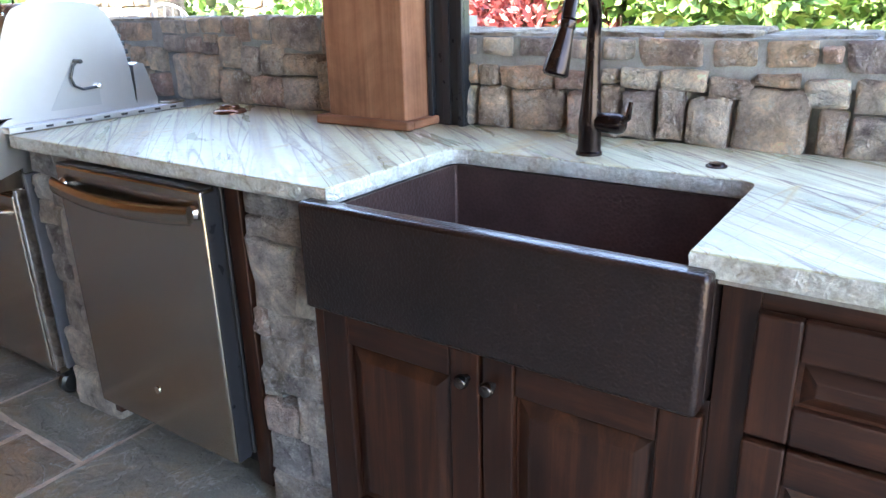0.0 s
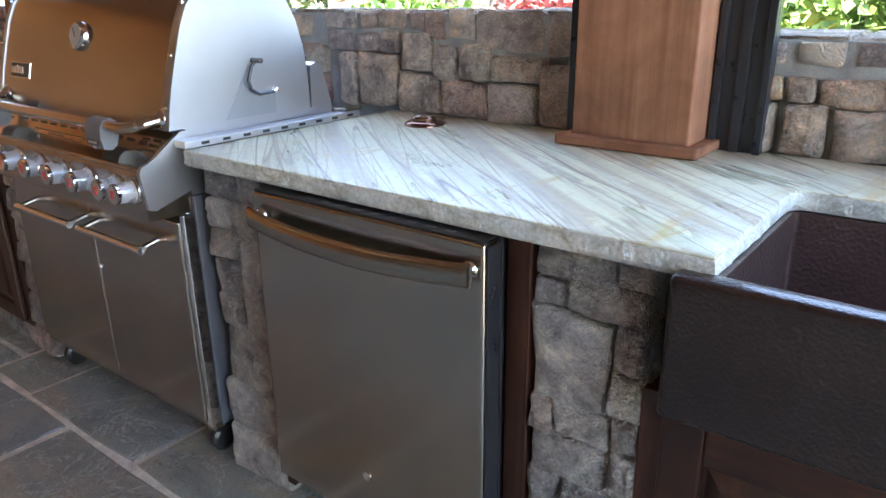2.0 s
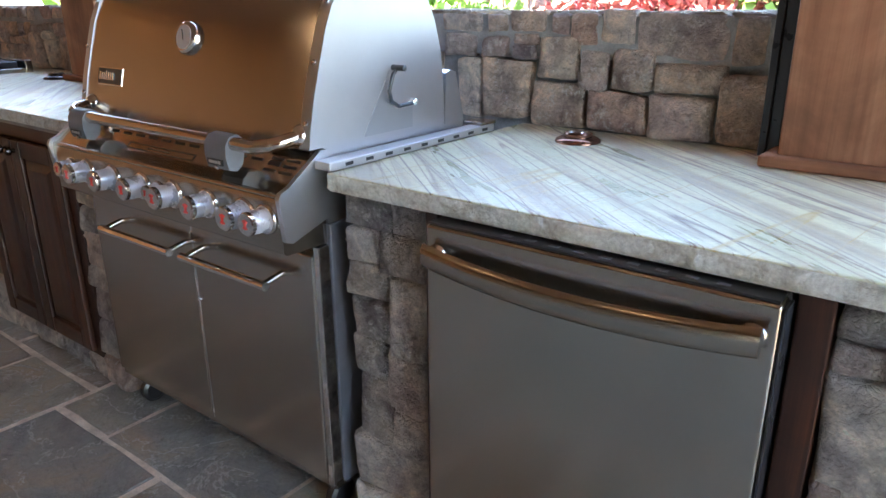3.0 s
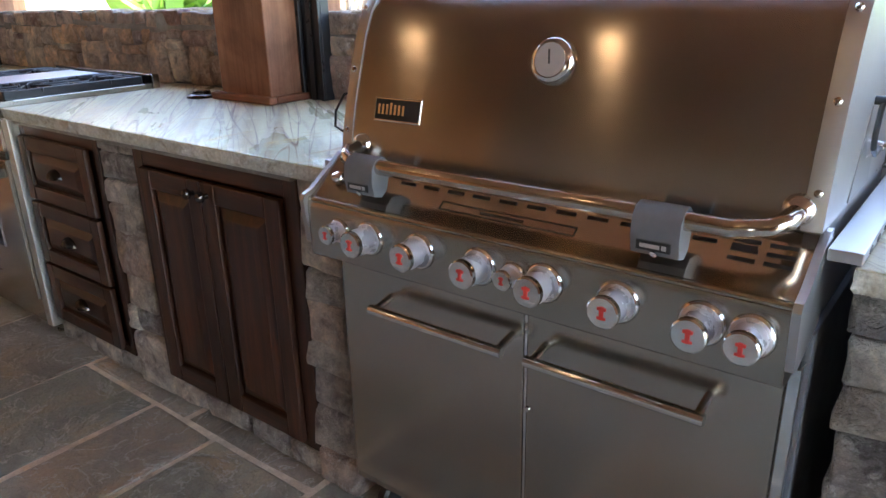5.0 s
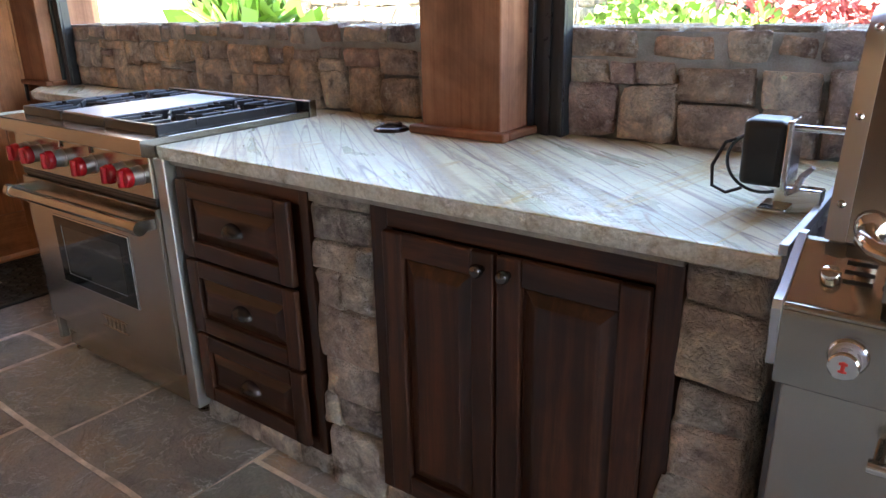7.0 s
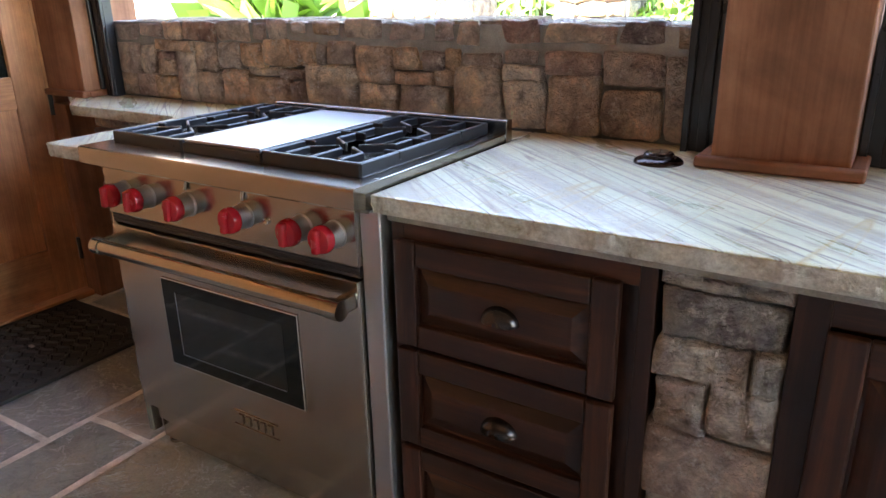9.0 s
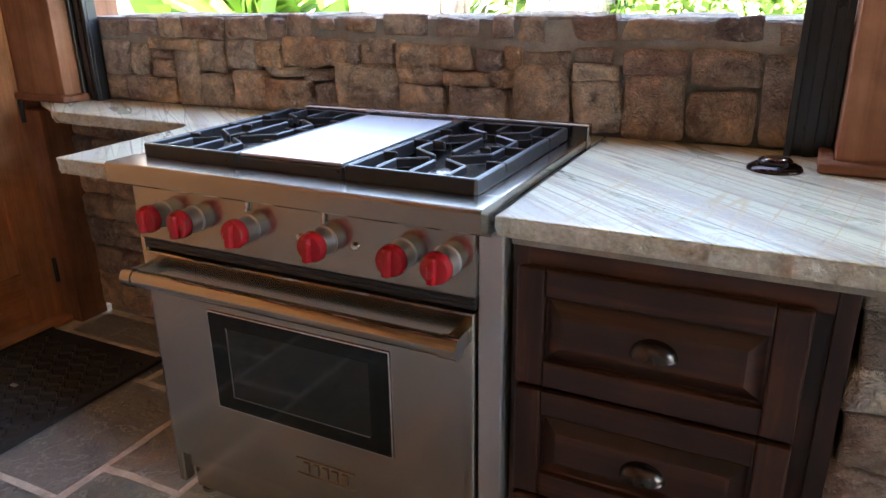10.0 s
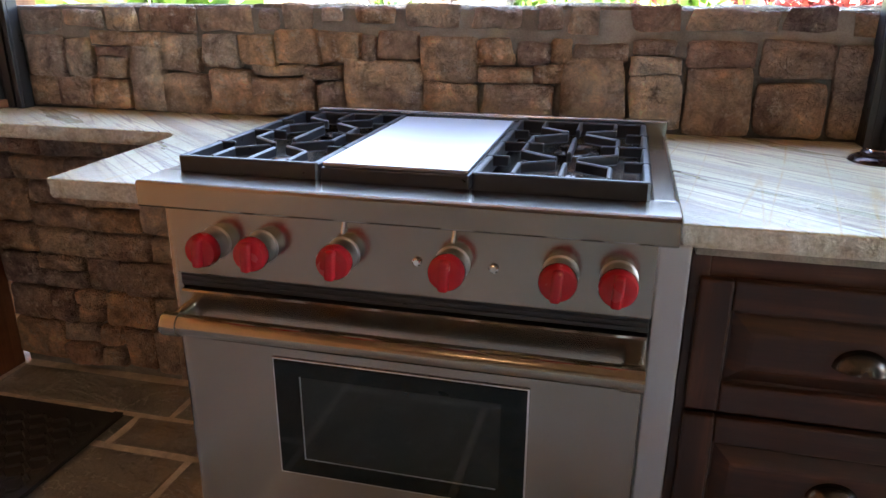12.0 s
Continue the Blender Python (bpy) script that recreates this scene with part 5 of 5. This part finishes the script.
weave["kind"] = "stuff"
leafbit = solid("fallen_leaf", box(BM(), -6.42, -6.39, 1.36, 1.375, 0.018, 0.0195, 0.0005), M_DIAL, "tiny pale dry leaf on the doormat", "leaf")

for lx, ly in LAMPS:
    dl = thing("downlight", (lx, ly, 3.28), "small warm recessed ceiling lamp", "lamp", "recessed ceiling lamps")
    part("rim", turned(BM(), (lx, ly, 3.28), (0, 0, -1), [(0, 0.10), (0.012, 0.10), (0.016, 0.085)], 24), M_BLACKMETAL, dl)
    part("lens", turned(BM(), (lx, ly, 3.263), (0, 0, -1), [(0, 0.075), (0.003, 0.07)], 24), M_BULB, dl)


# ---- garden ----
def leaf_mass(n, place, size, leaf, r, longish=1.0):
    """Leaf blades scattered over an uneven rounded mass."""
    verts, faces = [], []
    lumps = [(Vector((r.uniform(-0.6, 0.6), r.uniform(-0.6, 0.6), r.uniform(-0.5, 0.6))), r.uniform(0.35, 0.6)) for _ in range(9)]
    for _ in range(n):
        c, rad = r.choice(lumps)
        d = Vector((r.gauss(0, 1), r.gauss(0, 1), r.gauss(0, 1))).normalized()
        p = c + d * rad * r.uniform(0.75, 1.05)
        p = Vector((p.x * size[0], p.y * size[1], p.z * size[2])) + place
        u = (d + Vector((r.uniform(-1, 1), r.uniform(-1, 1), r.uniform(-0.6, 1)))).normalized()
        s = u.cross(Vector((r.uniform(-1, 1), r.uniform(-1, 1), r.uniform(-1, 1)))).normalized()
        L, W = leaf * longish * r.uniform(0.7, 1.3), leaf * 0.42 * r.uniform(0.7, 1.3)
        k = len(verts)
        verts += [p, p + u * L * 0.5 + s * W, p + u * L, p + u * L * 0.5 - s * W]
        faces.append((k, k + 1, k + 2, k + 3))
    return verts, faces


def shrub(x, y, z, size, n, leaf, material, label, seed, name="shrub", longish=1.0):
    r = rng(seed)
    t = thing(name, (x, y, -0.15), label, "shrub", "garden shrubs")
    for i in range(4):
        a = r.uniform(0, 6.28)
        part("stem", tube(BM(), [(x, y, -0.16), (x + 0.2 * size[0] * math.cos(a), y + 0.2 * size[1] * math.sin(a), z * 0.5), (x + 0.5 * size[0] * math.cos(a), y + 0.5 * size[1] * math.sin(a), z + 0.2 * size[2])], [0.025, 0.018, 0.008], 6), M_BARK, t)
    v, f = leaf_mass(n, Vector((x, y, z)) - t.location, size, leaf, r, longish)
    me = bpy.data.meshes.new("crown")
    me.from_pydata([tuple(p) for p in v], [], f)
    me.materials.append(material)
    ob = new("crown", me)
    ob.parent = t
    ob["kind"] = "stuff"
    return t


for i, (x, y) in enumerate(((-1.9, 6.2), (-0.9, 6.0), (0.1, 6.3), (1.1, 6.1), (-1.4, 7.4), (0.6, 7.6), (-2.9, 8.0))):
    shrub(x, y, 0.95, (0.85, 0.7, 0.62), 2600, 0.10, M_LEAFG, "bright green broad-leaved shrub in sun", 20 + i)
for i, (x, y) in enumerate(((-3.4, 6.2), (-2.75, 6.9), (-2.55, 6.1), (-4.0, 7.2))):
    shrub(x, y, 1.05, (0.7, 0.6, 0.48), 3600, 0.06, M_LEAFR, "feathery dark red Japanese maple shrub", 40 + i, longish=1.5)
for i, (x, y) in enumerate(((-4.7, 5.4), (-4.3, 5.0), (-5.2, 6.2))):
    shrub(x, y, 0.85, (0.6, 0.5, 0.5), 2000, 0.075, M_LEAFG, "light green flowering shrub in the garden bed", 60 + i)
for i, (x, y) in enumerate(((-7.3, 3.75), (-6.9, 3.6), (-7.75, 3.95))):
    shrub(x, y, 0.80, (0.34, 0.30, 0.42), 420, 0.22, M_LEAFG, "fresh green strap-leaved plant behind the wall", 70 + i, longish=1.5)
for i in range(16):
    x = -26 + i * 2.6
    shrub(x, 15 + 2 * math.sin(i * 2.1), 1.6, (2.0, 1.4, 1.9), 1500, 0.30, M_LEAFD if i % 3 else M_LEAFG, "dense green hedge shrub far off", 90 + i)
# Pale paving added over the lawn to bounce neutral light under the roof.
patio = solid("pavement", box(BM(), -22, 14, -16, 14, -0.3, -0.145, 0.01), M_GARDENSTONE, "pale sunlit garden paving added to bounce light under the roof", "pavement", kind="structure")
bed_ = solid("mulch_bed", box(BM(), -4.8, 3.5, 4.9, 9.5, -0.3, -0.05, 0.02), M_MULCH, "red-brown mulch bed", "mulch", kind="structure")


def garden_masonry(name, x0, x1, y0, y1, z1, label, seed):
    t = solid(name, box(BM(), x0, x1, y0, y1, -0.2, z1, 0.01), M_MORTAR, label, "stonework")
    r = rng(seed)
    z = 0.55
    while z < z1 - 0.05:
        h = r.uniform(0.09, 0.16)
        x = x0
        while x < x1 - 0.04:
            w = min(r.uniform(0.14, 0.32), x1 - x)
            rough_stone(t, "stone", x + w / 2, y0, z + h / 2, w - 0.012, h - 0.01, 0.03, 0.02, M_GARDENSTONE, r)
            x += w
        y = y0
        while y < y1 - 0.04:
            w = min(r.uniform(0.14, 0.32), y1 - y)
            rough_stone(t, "stone", x1, y + w / 2, z + h / 2, w - 0.012, h - 0.01, 0.03, 0.02, M_GARDENSTONE, r, turn=90)
            y += w
        z += h
    return t


garden_masonry("garden_pillar", -6.25, -5.65, 5.9, 6.5, 2.2, "tan stacked-stone garden pillar in sun", 5)
garden_masonry("garden_wall", -8.4, -6.5, 4.9, 5.3, 1.55, "mossy tan stone garden wall", 6)
garden_masonry("garden_wall", -5.6, -4.9, 7.0, 7.4, 1.5, "tan stone garden wall", 7)

# white outbuilding
ob_ = thing("white_outbuilding", (-9.2, 4.4, 0), "white painted outbuilding with a dark window", "building")
part("wall", box(BM(), -9.6, -8.55, 3.9, 4.8, -0.2, 3.0, 0.01), M_WHITE, ob_)
part("wall", box(BM(), -13.5, -9.6, 5.2, 5.6, -0.2, 3.0, 0.01), M_WHITE, ob_)
wi = part("window", box(BM(), -8.549, -8.52, 4.15, 4.55, 0.8, 2.0), M_GLASS, ob_, "dark window")
part("frame", box(BM(), -8.549, -8.515, 4.55, 4.60, 0.75, 2.05), M_WHITE, wi)
part("roof", box(BM(), -14, -8.2, 3.5, 6.4, 3.0, 3.15, 0.02), M_BLACKMETAL, ob_)


def iron_chair(x, y, turn):
    c = thing("wrought_iron_chair", (x, y, -0.15), "silvery wrought-iron garden chair with a curved back", "chair", "garden chairs")
    T = Matrix.Translation((x, y, 0)) @ Matrix.Rotation(radians(turn), 4, "Z")

    def tb(name, pts, rad=0.011):
        bm = tube(BM(), [T @ Vector(p) for p in pts], rad, 8)
        part(name, bm, M_SATIN, c)

    arch = [(-0.30 * math.cos(math.pi * i / 12), 0.25, 0.95 + 0.30 * math.sin(math.pi * i / 12)) for i in range(13)]
    tb("back_rim", [(-0.30, 0.25, 0.42)] + arch + [(0.30, 0.25, 0.42)], 0.014)
    for k in range(-2, 3):
        tb("back_scroll", [(k * 0.1, 0.25, 0.45), (k * 0.1 + 0.03, 0.25, 0.75), (k * 0.1 - 0.02, 0.25, 0.98), (k * 0.085, 0.25, 0.95 + 0.29 * math.sqrt(max(0, 1 - (k * 0.085 / 0.30) ** 2)))], 0.008)
    for sx in (-0.28, 0.28):
        for sy in (-0.22, 0.25):
            tb("leg", [(sx, sy, 0.42), (sx * 1.08, sy * 1.1, -0.15)], 0.012)
        tb("armrest", [(sx, 0.25, 0.68), (sx * 1.1, 0.0, 0.70), (sx, -0.22, 0.62), (sx, -0.22, 0.42)], 0.012)
    bm = box(BM(), -0.29, 0.29, -0.24, 0.26, 0.41, 0.43, 0.006)
    bmesh.ops.transform(bm, matrix=T, verts=bm.verts)
    part("seat", bm, M_SATIN, c)


iron_chair(-5.75, 4.35, 20)
iron_chair(-6.5, 4.25, -30)

# ---- stones, last ----
r = rng(11)


def band(x0, x1, z0, z1):
    """Uneven fieldstones over a strip of the back wall: two loose courses and a top course."""
    zt = z1 - 0.098
    x = x0
    H = zt - z0
    while x < x1 - 0.05:
        w = min(r.uniform(0.09, 0.19), x1 - x)
        if x1 - x - w < 0.06:
            w = x1 - x
        if r.random() < 0.09:
            w = min(w, r.uniform(0.10, 0.14))
            yield x, z0, w, H
        else:
            s = H * r.uniform(0.42, 0.64)
            lows = [w] if r.random() < 0.85 else [w * 0.45, w * 0.55]
            q = r.uniform(0.35, 0.65)
            ups = [w] if w < 0.13 or r.random() < 0.35 else [w * q, w * (1 - q)]
            a = x
            for u in lows:
                yield a, z0, u, s
                a += u
            a = x
            for u in ups:
                if u > 0.1 and r.random() < 0.2:
                    yield a, z0 + s, u, (H - s) * 0.45
                    yield a, z0 + s + (H - s) * 0.45, u, (H - s) * 0.55
                else:
                    yield a, z0 + s, u, H - s
                a += u
        x += w
    x = x0 + r.uniform(-0.03, 0)
    while x < x1 - 0.04:
        w = min(r.uniform(0.10, 0.24), x1 - x)
        yield x, zt + r.uniform(0.004, 0.022), w - r.uniform(0.012, 0.05), (z1 - zt - 0.02) * r.uniform(0.8, 1.0)
        x += w


# the courses as they are laid: left, right, bottom and top of each stone in centimetres
TOP_WEST = [(-640, -627, 113, 119), (-626, -613, 114, 119), (-612, -602, 113, 120), (-600, -583, 113, 120), (-582, -566, 113, 120), (-564, -558, 114, 120), (-557, -549, 114, 121), (-546, -540, 116, 120), (-536, -526, 116, 120), (-523, -509, 115, 121), (-506, -493, 115, 120), (-489, -483, 115, 121), (-482, -474, 114, 120), (-467, -456, 115, 121), (-454, -434, 115, 120), (-433, -422, 115, 121), (-419, -409, 114, 120)]
MID_WEST = [(-640, -627, 100, 112), (-627, -618, 100, 111), (-617, -595, 109, 113), (-617, -606, 106, 109), (-617, -607, 100, 106), (-606, -595, 91, 109), (-595, -583, 102, 113), (-582, -571, 104, 113), (-571, -560, 105, 113), (-560, -547, 105, 114), (-547, -535, 106, 114), (-535, -531, 106, 113), (-531, -519, 107, 114), (-519, -504, 102, 113), (-504, -495, 106, 113), (-494, -486, 106, 112), (-486, -480, 107, 113), (-480, -467, 108, 112), (-466, -456, 109, 113), (-466, -454, 105, 109), (-454, -438, 107, 113), (-437, -421, 105, 113)]
LOW_WEST = [(-641, -631, 91, 100), (-631, -619, 91, 100), (-619, -607, 91, 100), (-595, -580, 91, 102), (-580, -567, 91, 104), (-566, -552, 102, 105), (-552, -540, 101, 105), (-567, -549, 91, 102), (-548, -540, 91, 101), (-539, -519, 91, 107), (-518, -504, 91, 102), (-504, -490, 102, 106), (-490, -482, 102, 107), (-503, -484, 91, 102), (-483, -467, 91, 108), (-466, -454, 91, 105), (-453, -438, 91, 107), (-437, -422, 91, 104), (-421, -408, 91, 113)]
TOP_MID = [(-369, -346, 113, 120), (-342, -327, 113, 119), (-324, -313, 112, 120), (-312, -304, 114, 119), (-303, -294, 113, 120), (-216, -203, 115, 120), (-200, -194, 115, 120), (-193, -182, 115, 121), (-180, -175, 115, 120), (-174, -167, 112, 120), (-166, -157, 113, 121), (-156, -134, 110, 120), (-133, -126, 109, 120), (-125, -119, 109, 119)]
MID_MID = [(-369, -355, 106, 112), (-354, -347, 106, 112), (-347, -336, 106, 112), (-335, -316, 102, 111), (-315, -302, 102, 111), (-215, -204, 108, 114), (-202, -193, 108, 114), (-192, -184, 112, 115), (-192, -185, 108, 112), (-184, -172, 103, 115), (-171, -163, 101, 111), (-162, -151, 102, 112), (-150, -134, 102, 109)]
LOW_MID = [(-369, -352, 91, 106), (-351, -335, 91, 106), (-334, -315, 91, 102), (-314, -301, 91, 102), (-300, -294, 91, 112), (-211, -202, 91, 108), (-201, -186, 91, 108), (-185, -169, 91, 103), (-168, -152, 91, 101), (-152, -136, 91, 102), (-135, -119, 91, 108)]
TOP_EAST = [(-86, -75, 110, 115), (-73, -64, 110, 115), (-61, -51, 110, 115), (-48, -39, 110, 115), (-38, -30, 110, 115), (-29, -14, 109, 115), (-11, -2, 109, 115), (0, 10, 109, 115), (11, 15, 110, 114), (16, 32, 108, 115)]
MID_EAST = [(-86, -75, 102, 108), (-74, -68, 102, 108), (-67, -52, 102, 108), (-51, -39, 102, 107), (-38, -34, 104, 108), (-33, -24, 103, 108), (-23, -12, 103, 108), (-12, -2, 102, 107), (-2, 8, 105, 108), (8, 17, 101, 107), (18, 30, 100, 107)]
LOW_EAST = [(-86, -75, 91, 102), (-74, -65, 91, 102), (-64, -48, 91, 102), (-47, -38, 91, 102), (-38, -33, 91, 104), (-32, -24, 91, 103), (-23, -17, 91, 103), (-16, -6, 91, 102), (-5, 11, 91, 105), (12, 18, 91, 101), (18, 32, 91, 100)]
for course_ in (TOP_WEST, MID_WEST, LOW_WEST, TOP_MID, MID_MID, LOW_MID, TOP_EAST, MID_EAST, LOW_EAST):
    for a, b, c0, c1 in course_:
        upper = c1 > 114 and c0 > 107
        laid_stone(wall_north, a / 100, b / 100, c0 / 100, c1 / 100, WALL_Y + (0.004 if upper else 0.010), r.uniform(0.010, 0.016) if upper else r.uniform(0.022, 0.036), M_WALLSTONE, r, gap=0.001, soft=1.3 if upper else 1.0)
for x0, x1, zt in ((-2.93, -2.17, 1.205), (0.33, 1.25, 1.162)):
    for x, z, w, h in band(x0, x1, TOP + 0.002, zt):
        upper = z > zt - 0.1
        laid_stone(wall_north, x, x + w, z, z + h, WALL_Y + (0.004 if upper else 0.010), r.uniform(0.010, 0.016) if upper else r.uniform(0.022, 0.036), M_WALLSTONE, r, gap=0.003)
# wall below the narrow ledge
z = 0.035
while z < 0.86:
    h = min(r.uniform(0.07, 0.16), 0.868 - z)
    x = -6.65
    while x < -5.50:
        w = r.uniform(0.09, 0.24)
        if h > 0.11 and r.random() < 0.4:
            laid_stone(wall_north, x, x + w, z, z + h * 0.5, WALL_Y + 0.006, r.uniform(0.02, 0.045), M_WALLSTONE, r)
            laid_stone(wall_north, x, x + w, z + h * 0.5, z + h, WALL_Y + 0.006, r.uniform(0.02, 0.045), M_WALLSTONE, r)
        else:
            laid_stone(wall_north, x, x + w, z, z + h, WALL_Y + 0.006, r.uniform(0.02, 0.045), M_WALLSTONE, r)
        x += w
    z += h
# cap stones, lit from the sky
x = -6.3
while x < 1.3:
    w = r.uniform(0.12, 0.26)
    h = r.uniform(0.004, 0.014)
    bm = box(BM(), -w / 2 + 0.004, w / 2 - 0.004, -0.142, 0.15, -0.02, h, 0.007, 1)
    for v in bm.verts:
        v.co.x += r.uniform(-0.006, 0.006)
        v.co.y += r.uniform(-0.01, 0.01)
        v.co.z += r.uniform(-0.003, 0.003)
    ob = new("cap_stone", mesh_of("cap_stone", bm, M_GARDENSTONE, Vector((0, 0, 0)), 40))
    ob.parent = wall_north
    ob.location = (x + w / 2, 2.115, 1.196 if x + w < -0.95 else 1.152)
    x += w


def pier(x0, x1, y0, label, sides, stones, seed):
    """A pier of stacked stones, laid as listed: left, right, bottom and top in centimetres."""
    q = rng(seed)
    t = solid("stone_pier", box(BM(), x0 + 0.02, x1 - 0.02, y0 + 0.035, 1.86, 0.0, 0.868), M_MORTAR, label, "stone pier", "stone piers of the counter")
    for a, b, c0, c1 in stones:
        laid_stone(t, a / 100, b / 100, c0 / 100, c1 / 100, y0 + 0.030, q.uniform(0.028, 0.042), M_PIERSTONE, q, gap=0.0004, soft=0.5)
    for sx, turn in ((x1, 90), (x0, -90)):
        if ("r" if turn > 0 else "l") in sides:
            z = 0.0
            while z < 0.84:
                h = min(q.uniform(0.07, 0.14), 0.868 - z)
                y = y0 + 0.05
                while y < 1.8:
                    w = q.uniform(0.12, 0.25)
                    rough_stone(t, "stone", sx + (-0.024 if turn > 0 else 0.024), y + w / 2, z + h / 2, w - 0.008, h - 0.007, 0.026, 0.03, M_PIERSTONE, q, 0.05, turn)
                    y += w
                z += h
    return t


pier(-1.872, -1.655, 1.243, "light grey stacked-stone pier beside the grill", "l", [(-188, -175, 79, 86), (-175, -166, 79, 86), (-188, -179, 71, 79), (-179, -166, 70, 79), (-188, -176, 63, 71), (-176, -166, 52, 70), (-187, -176, 53, 63), (-188, -178, 44, 53), (-178, -166, 38, 52), (-187, -176, 28, 44), (-176, -166, 27, 38), (-188, -166, 14, 28), (-189, -166, 0, 14)], 31)
pier(-0.941, -0.733, 1.243, "grey and tan stacked-stone pier beside the sink", "", [(-94, -79, 80, 86), (-79, -73, 81, 86), (-94, -87, 75, 80), (-87, -73, 75, 81), (-94, -79, 57, 75), (-79, -73, 66, 75), (-79, -73, 58, 66), (-94, -90, 50, 57), (-90, -78, 50, 57), (-78, -73, 51, 58), (-94, -78, 41, 50), (-78, -73, 43, 51), (-94, -87, 33, 41), (-87, -73, 36, 43), (-94, -82, 23, 33), (-82, -73, 24, 36), (-94, -80, 11, 23), (-80, -73, 12, 24), (-94, -73, 0, 11)], 32)
pier(-3.998, -3.793, 1.243, "grey stacked-stone pier between two cabinets", "", [(-400, -386, 82, 86), (-386, -379, 82, 86), (-399, -379, 73, 82), (-400, -384, 65, 73), (-384, -379, 66, 73), (-399, -390, 55, 65), (-390, -379, 56, 66), (-400, -379, 40, 55), (-399, -379, 29, 40), (-400, -394, 20, 29), (-394, -379, 21, 29), (-399, -379, 0, 20)], 33)
pier(-3.060, -2.925, 1.243, "grey stacked-stone pier at the grill opening", "r", [(-306, -292, 78, 86), (-307, -292, 63, 78), (-306, -292, 55, 63), (-307, -293, 43, 55), (-308, -293, 35, 43), (-307, -292, 24, 35), (-308, -293, 11, 24), (-307, -292, 0, 11)], 34)
for x0, x1, s in ((-4.56, -4.0, 41), (-3.79, -3.062, 42), (-0.73, 0.98, 43)):
    q = rng(s)
    t = solid("stone_plinth", box(BM(), x0, x1, 1.275, 1.75, 0.0, 0.083), M_MORTAR, "rough grey stone plinth under a cabinet", "plinth", "stone plinths")
    x = x0
    while x < x1 - 0.03:
        w = min(q.uniform(0.10, 0.22), x1 - x)
        rough_stone(t, "stone", x + w / 2, 1.268, 0.042, w - 0.006, 0.078, 0.026, 0.03, M_PIERSTONE, q, 0.06)
        x += w

# flagstones
fq = rng(77)


def flag(x0, x1, y0, y1, top=0.0):
    g_ = 0.0095
    x0, x1, y0, y1 = x0 + g_, x1 - g_, y0 + g_, y1 - g_
    pts = []
    for (ax, ay), (bx, by) in (((x0, y0), (x1, y0)), ((x1, y0), (x1, y1)), ((x1, y1), (x0, y1)), ((x0, y1), (x0, y0))):
        for i in range(3):
            pts.append((ax + (bx - ax) * i / 3 + fq.uniform(-0.005, 0.005), ay + (by - ay) * i / 3 + fq.uniform(-0.005, 0.005)))
    cx, cy = (x0 + x1) / 2, (y0 + y1) / 2
    k = 1 - 0.012 / max(0.2, min(x1 - x0, y1 - y0))
    dz = fq.uniform(-0.001, 0.0015) + top
    rings = [[(px - cx, py - cy, -0.02) for px, py in pts], [(px - cx, py - cy, dz - 0.004) for px, py in pts], [((px - cx) * k, (py - cy) * k, dz) for px, py in pts]]
    ob = new("flagstone", mesh_of("flagstone", loft(BM(), rings, cap0=False), M_FLAG, Vector((0, 0, 0)), 40))
    ob.parent = floor
    ob.location = (cx, cy, 0)


def course(y0, y1, xs):
    for a, b in zip(xs, xs[1:]):
        flag(a, b, y0, y1)


course(1.055, 1.60, [-3.05, -2.755, -2.12, -1.56])
course(0.45, 1.055, [-3.05, -2.456, -1.87, -1.56])
course(0.45, 1.60, [-1.56, -0.86, 0.0])
course(1.10, 1.60, [0.0, 0.6, 1.2, 1.88])
course(0.45, 1.10, [0.0, 0.9, 1.88])
course(1.18, 1.60, [-4.25, -3.645, -3.05])
course(0.56, 1.18, [-4.27, -3.80, -3.475, -3.05])
course(0.875, 1.60, [-4.885, -4.26])
course(0.30, 0.875, [-5.02, -4.26])
course(1.21, 1.60, [-5.77, -5.49])
course(0.62, 1.21, [-5.77, -5.49])
course(0.875, 1.60, [-5.49, -4.88])
course(0.30, 0.875, [-5.49, -5.02])
course(0.02, 0.62, [-5.77, -5.49])
course(1.60, 1.76, [-6.72, -6.05, -5.50])
course(1.76, 1.955, [-6.65, -5.95, -5.50])
course(1.05, 1.60, [-6.72, -6.25, -5.77])
course(0.45, 1.05, [-6.72, -5.77])
course(0.0, 0.45, [-6.72, -6.3, -5.77])
y = 0.0
while y > -5.1:
    h = fq.uniform(0.45, 0.75)
    x = -6.72
    while x < 1.85:
        w = fq.uniform(0.4, 0.95)
        flag(x, min(x + w, 1.88), y - h, y)
        x += w
    y -= h
course(0.0, 0.45, [-3.05, -2.2, -1.6, -0.7, 0.1, 1.0, 1.88])
course(0.0, 0.56, [-4.27, -3.6, -3.05])
course(0.0, 0.30, [-5.49, -4.9, -4.26])
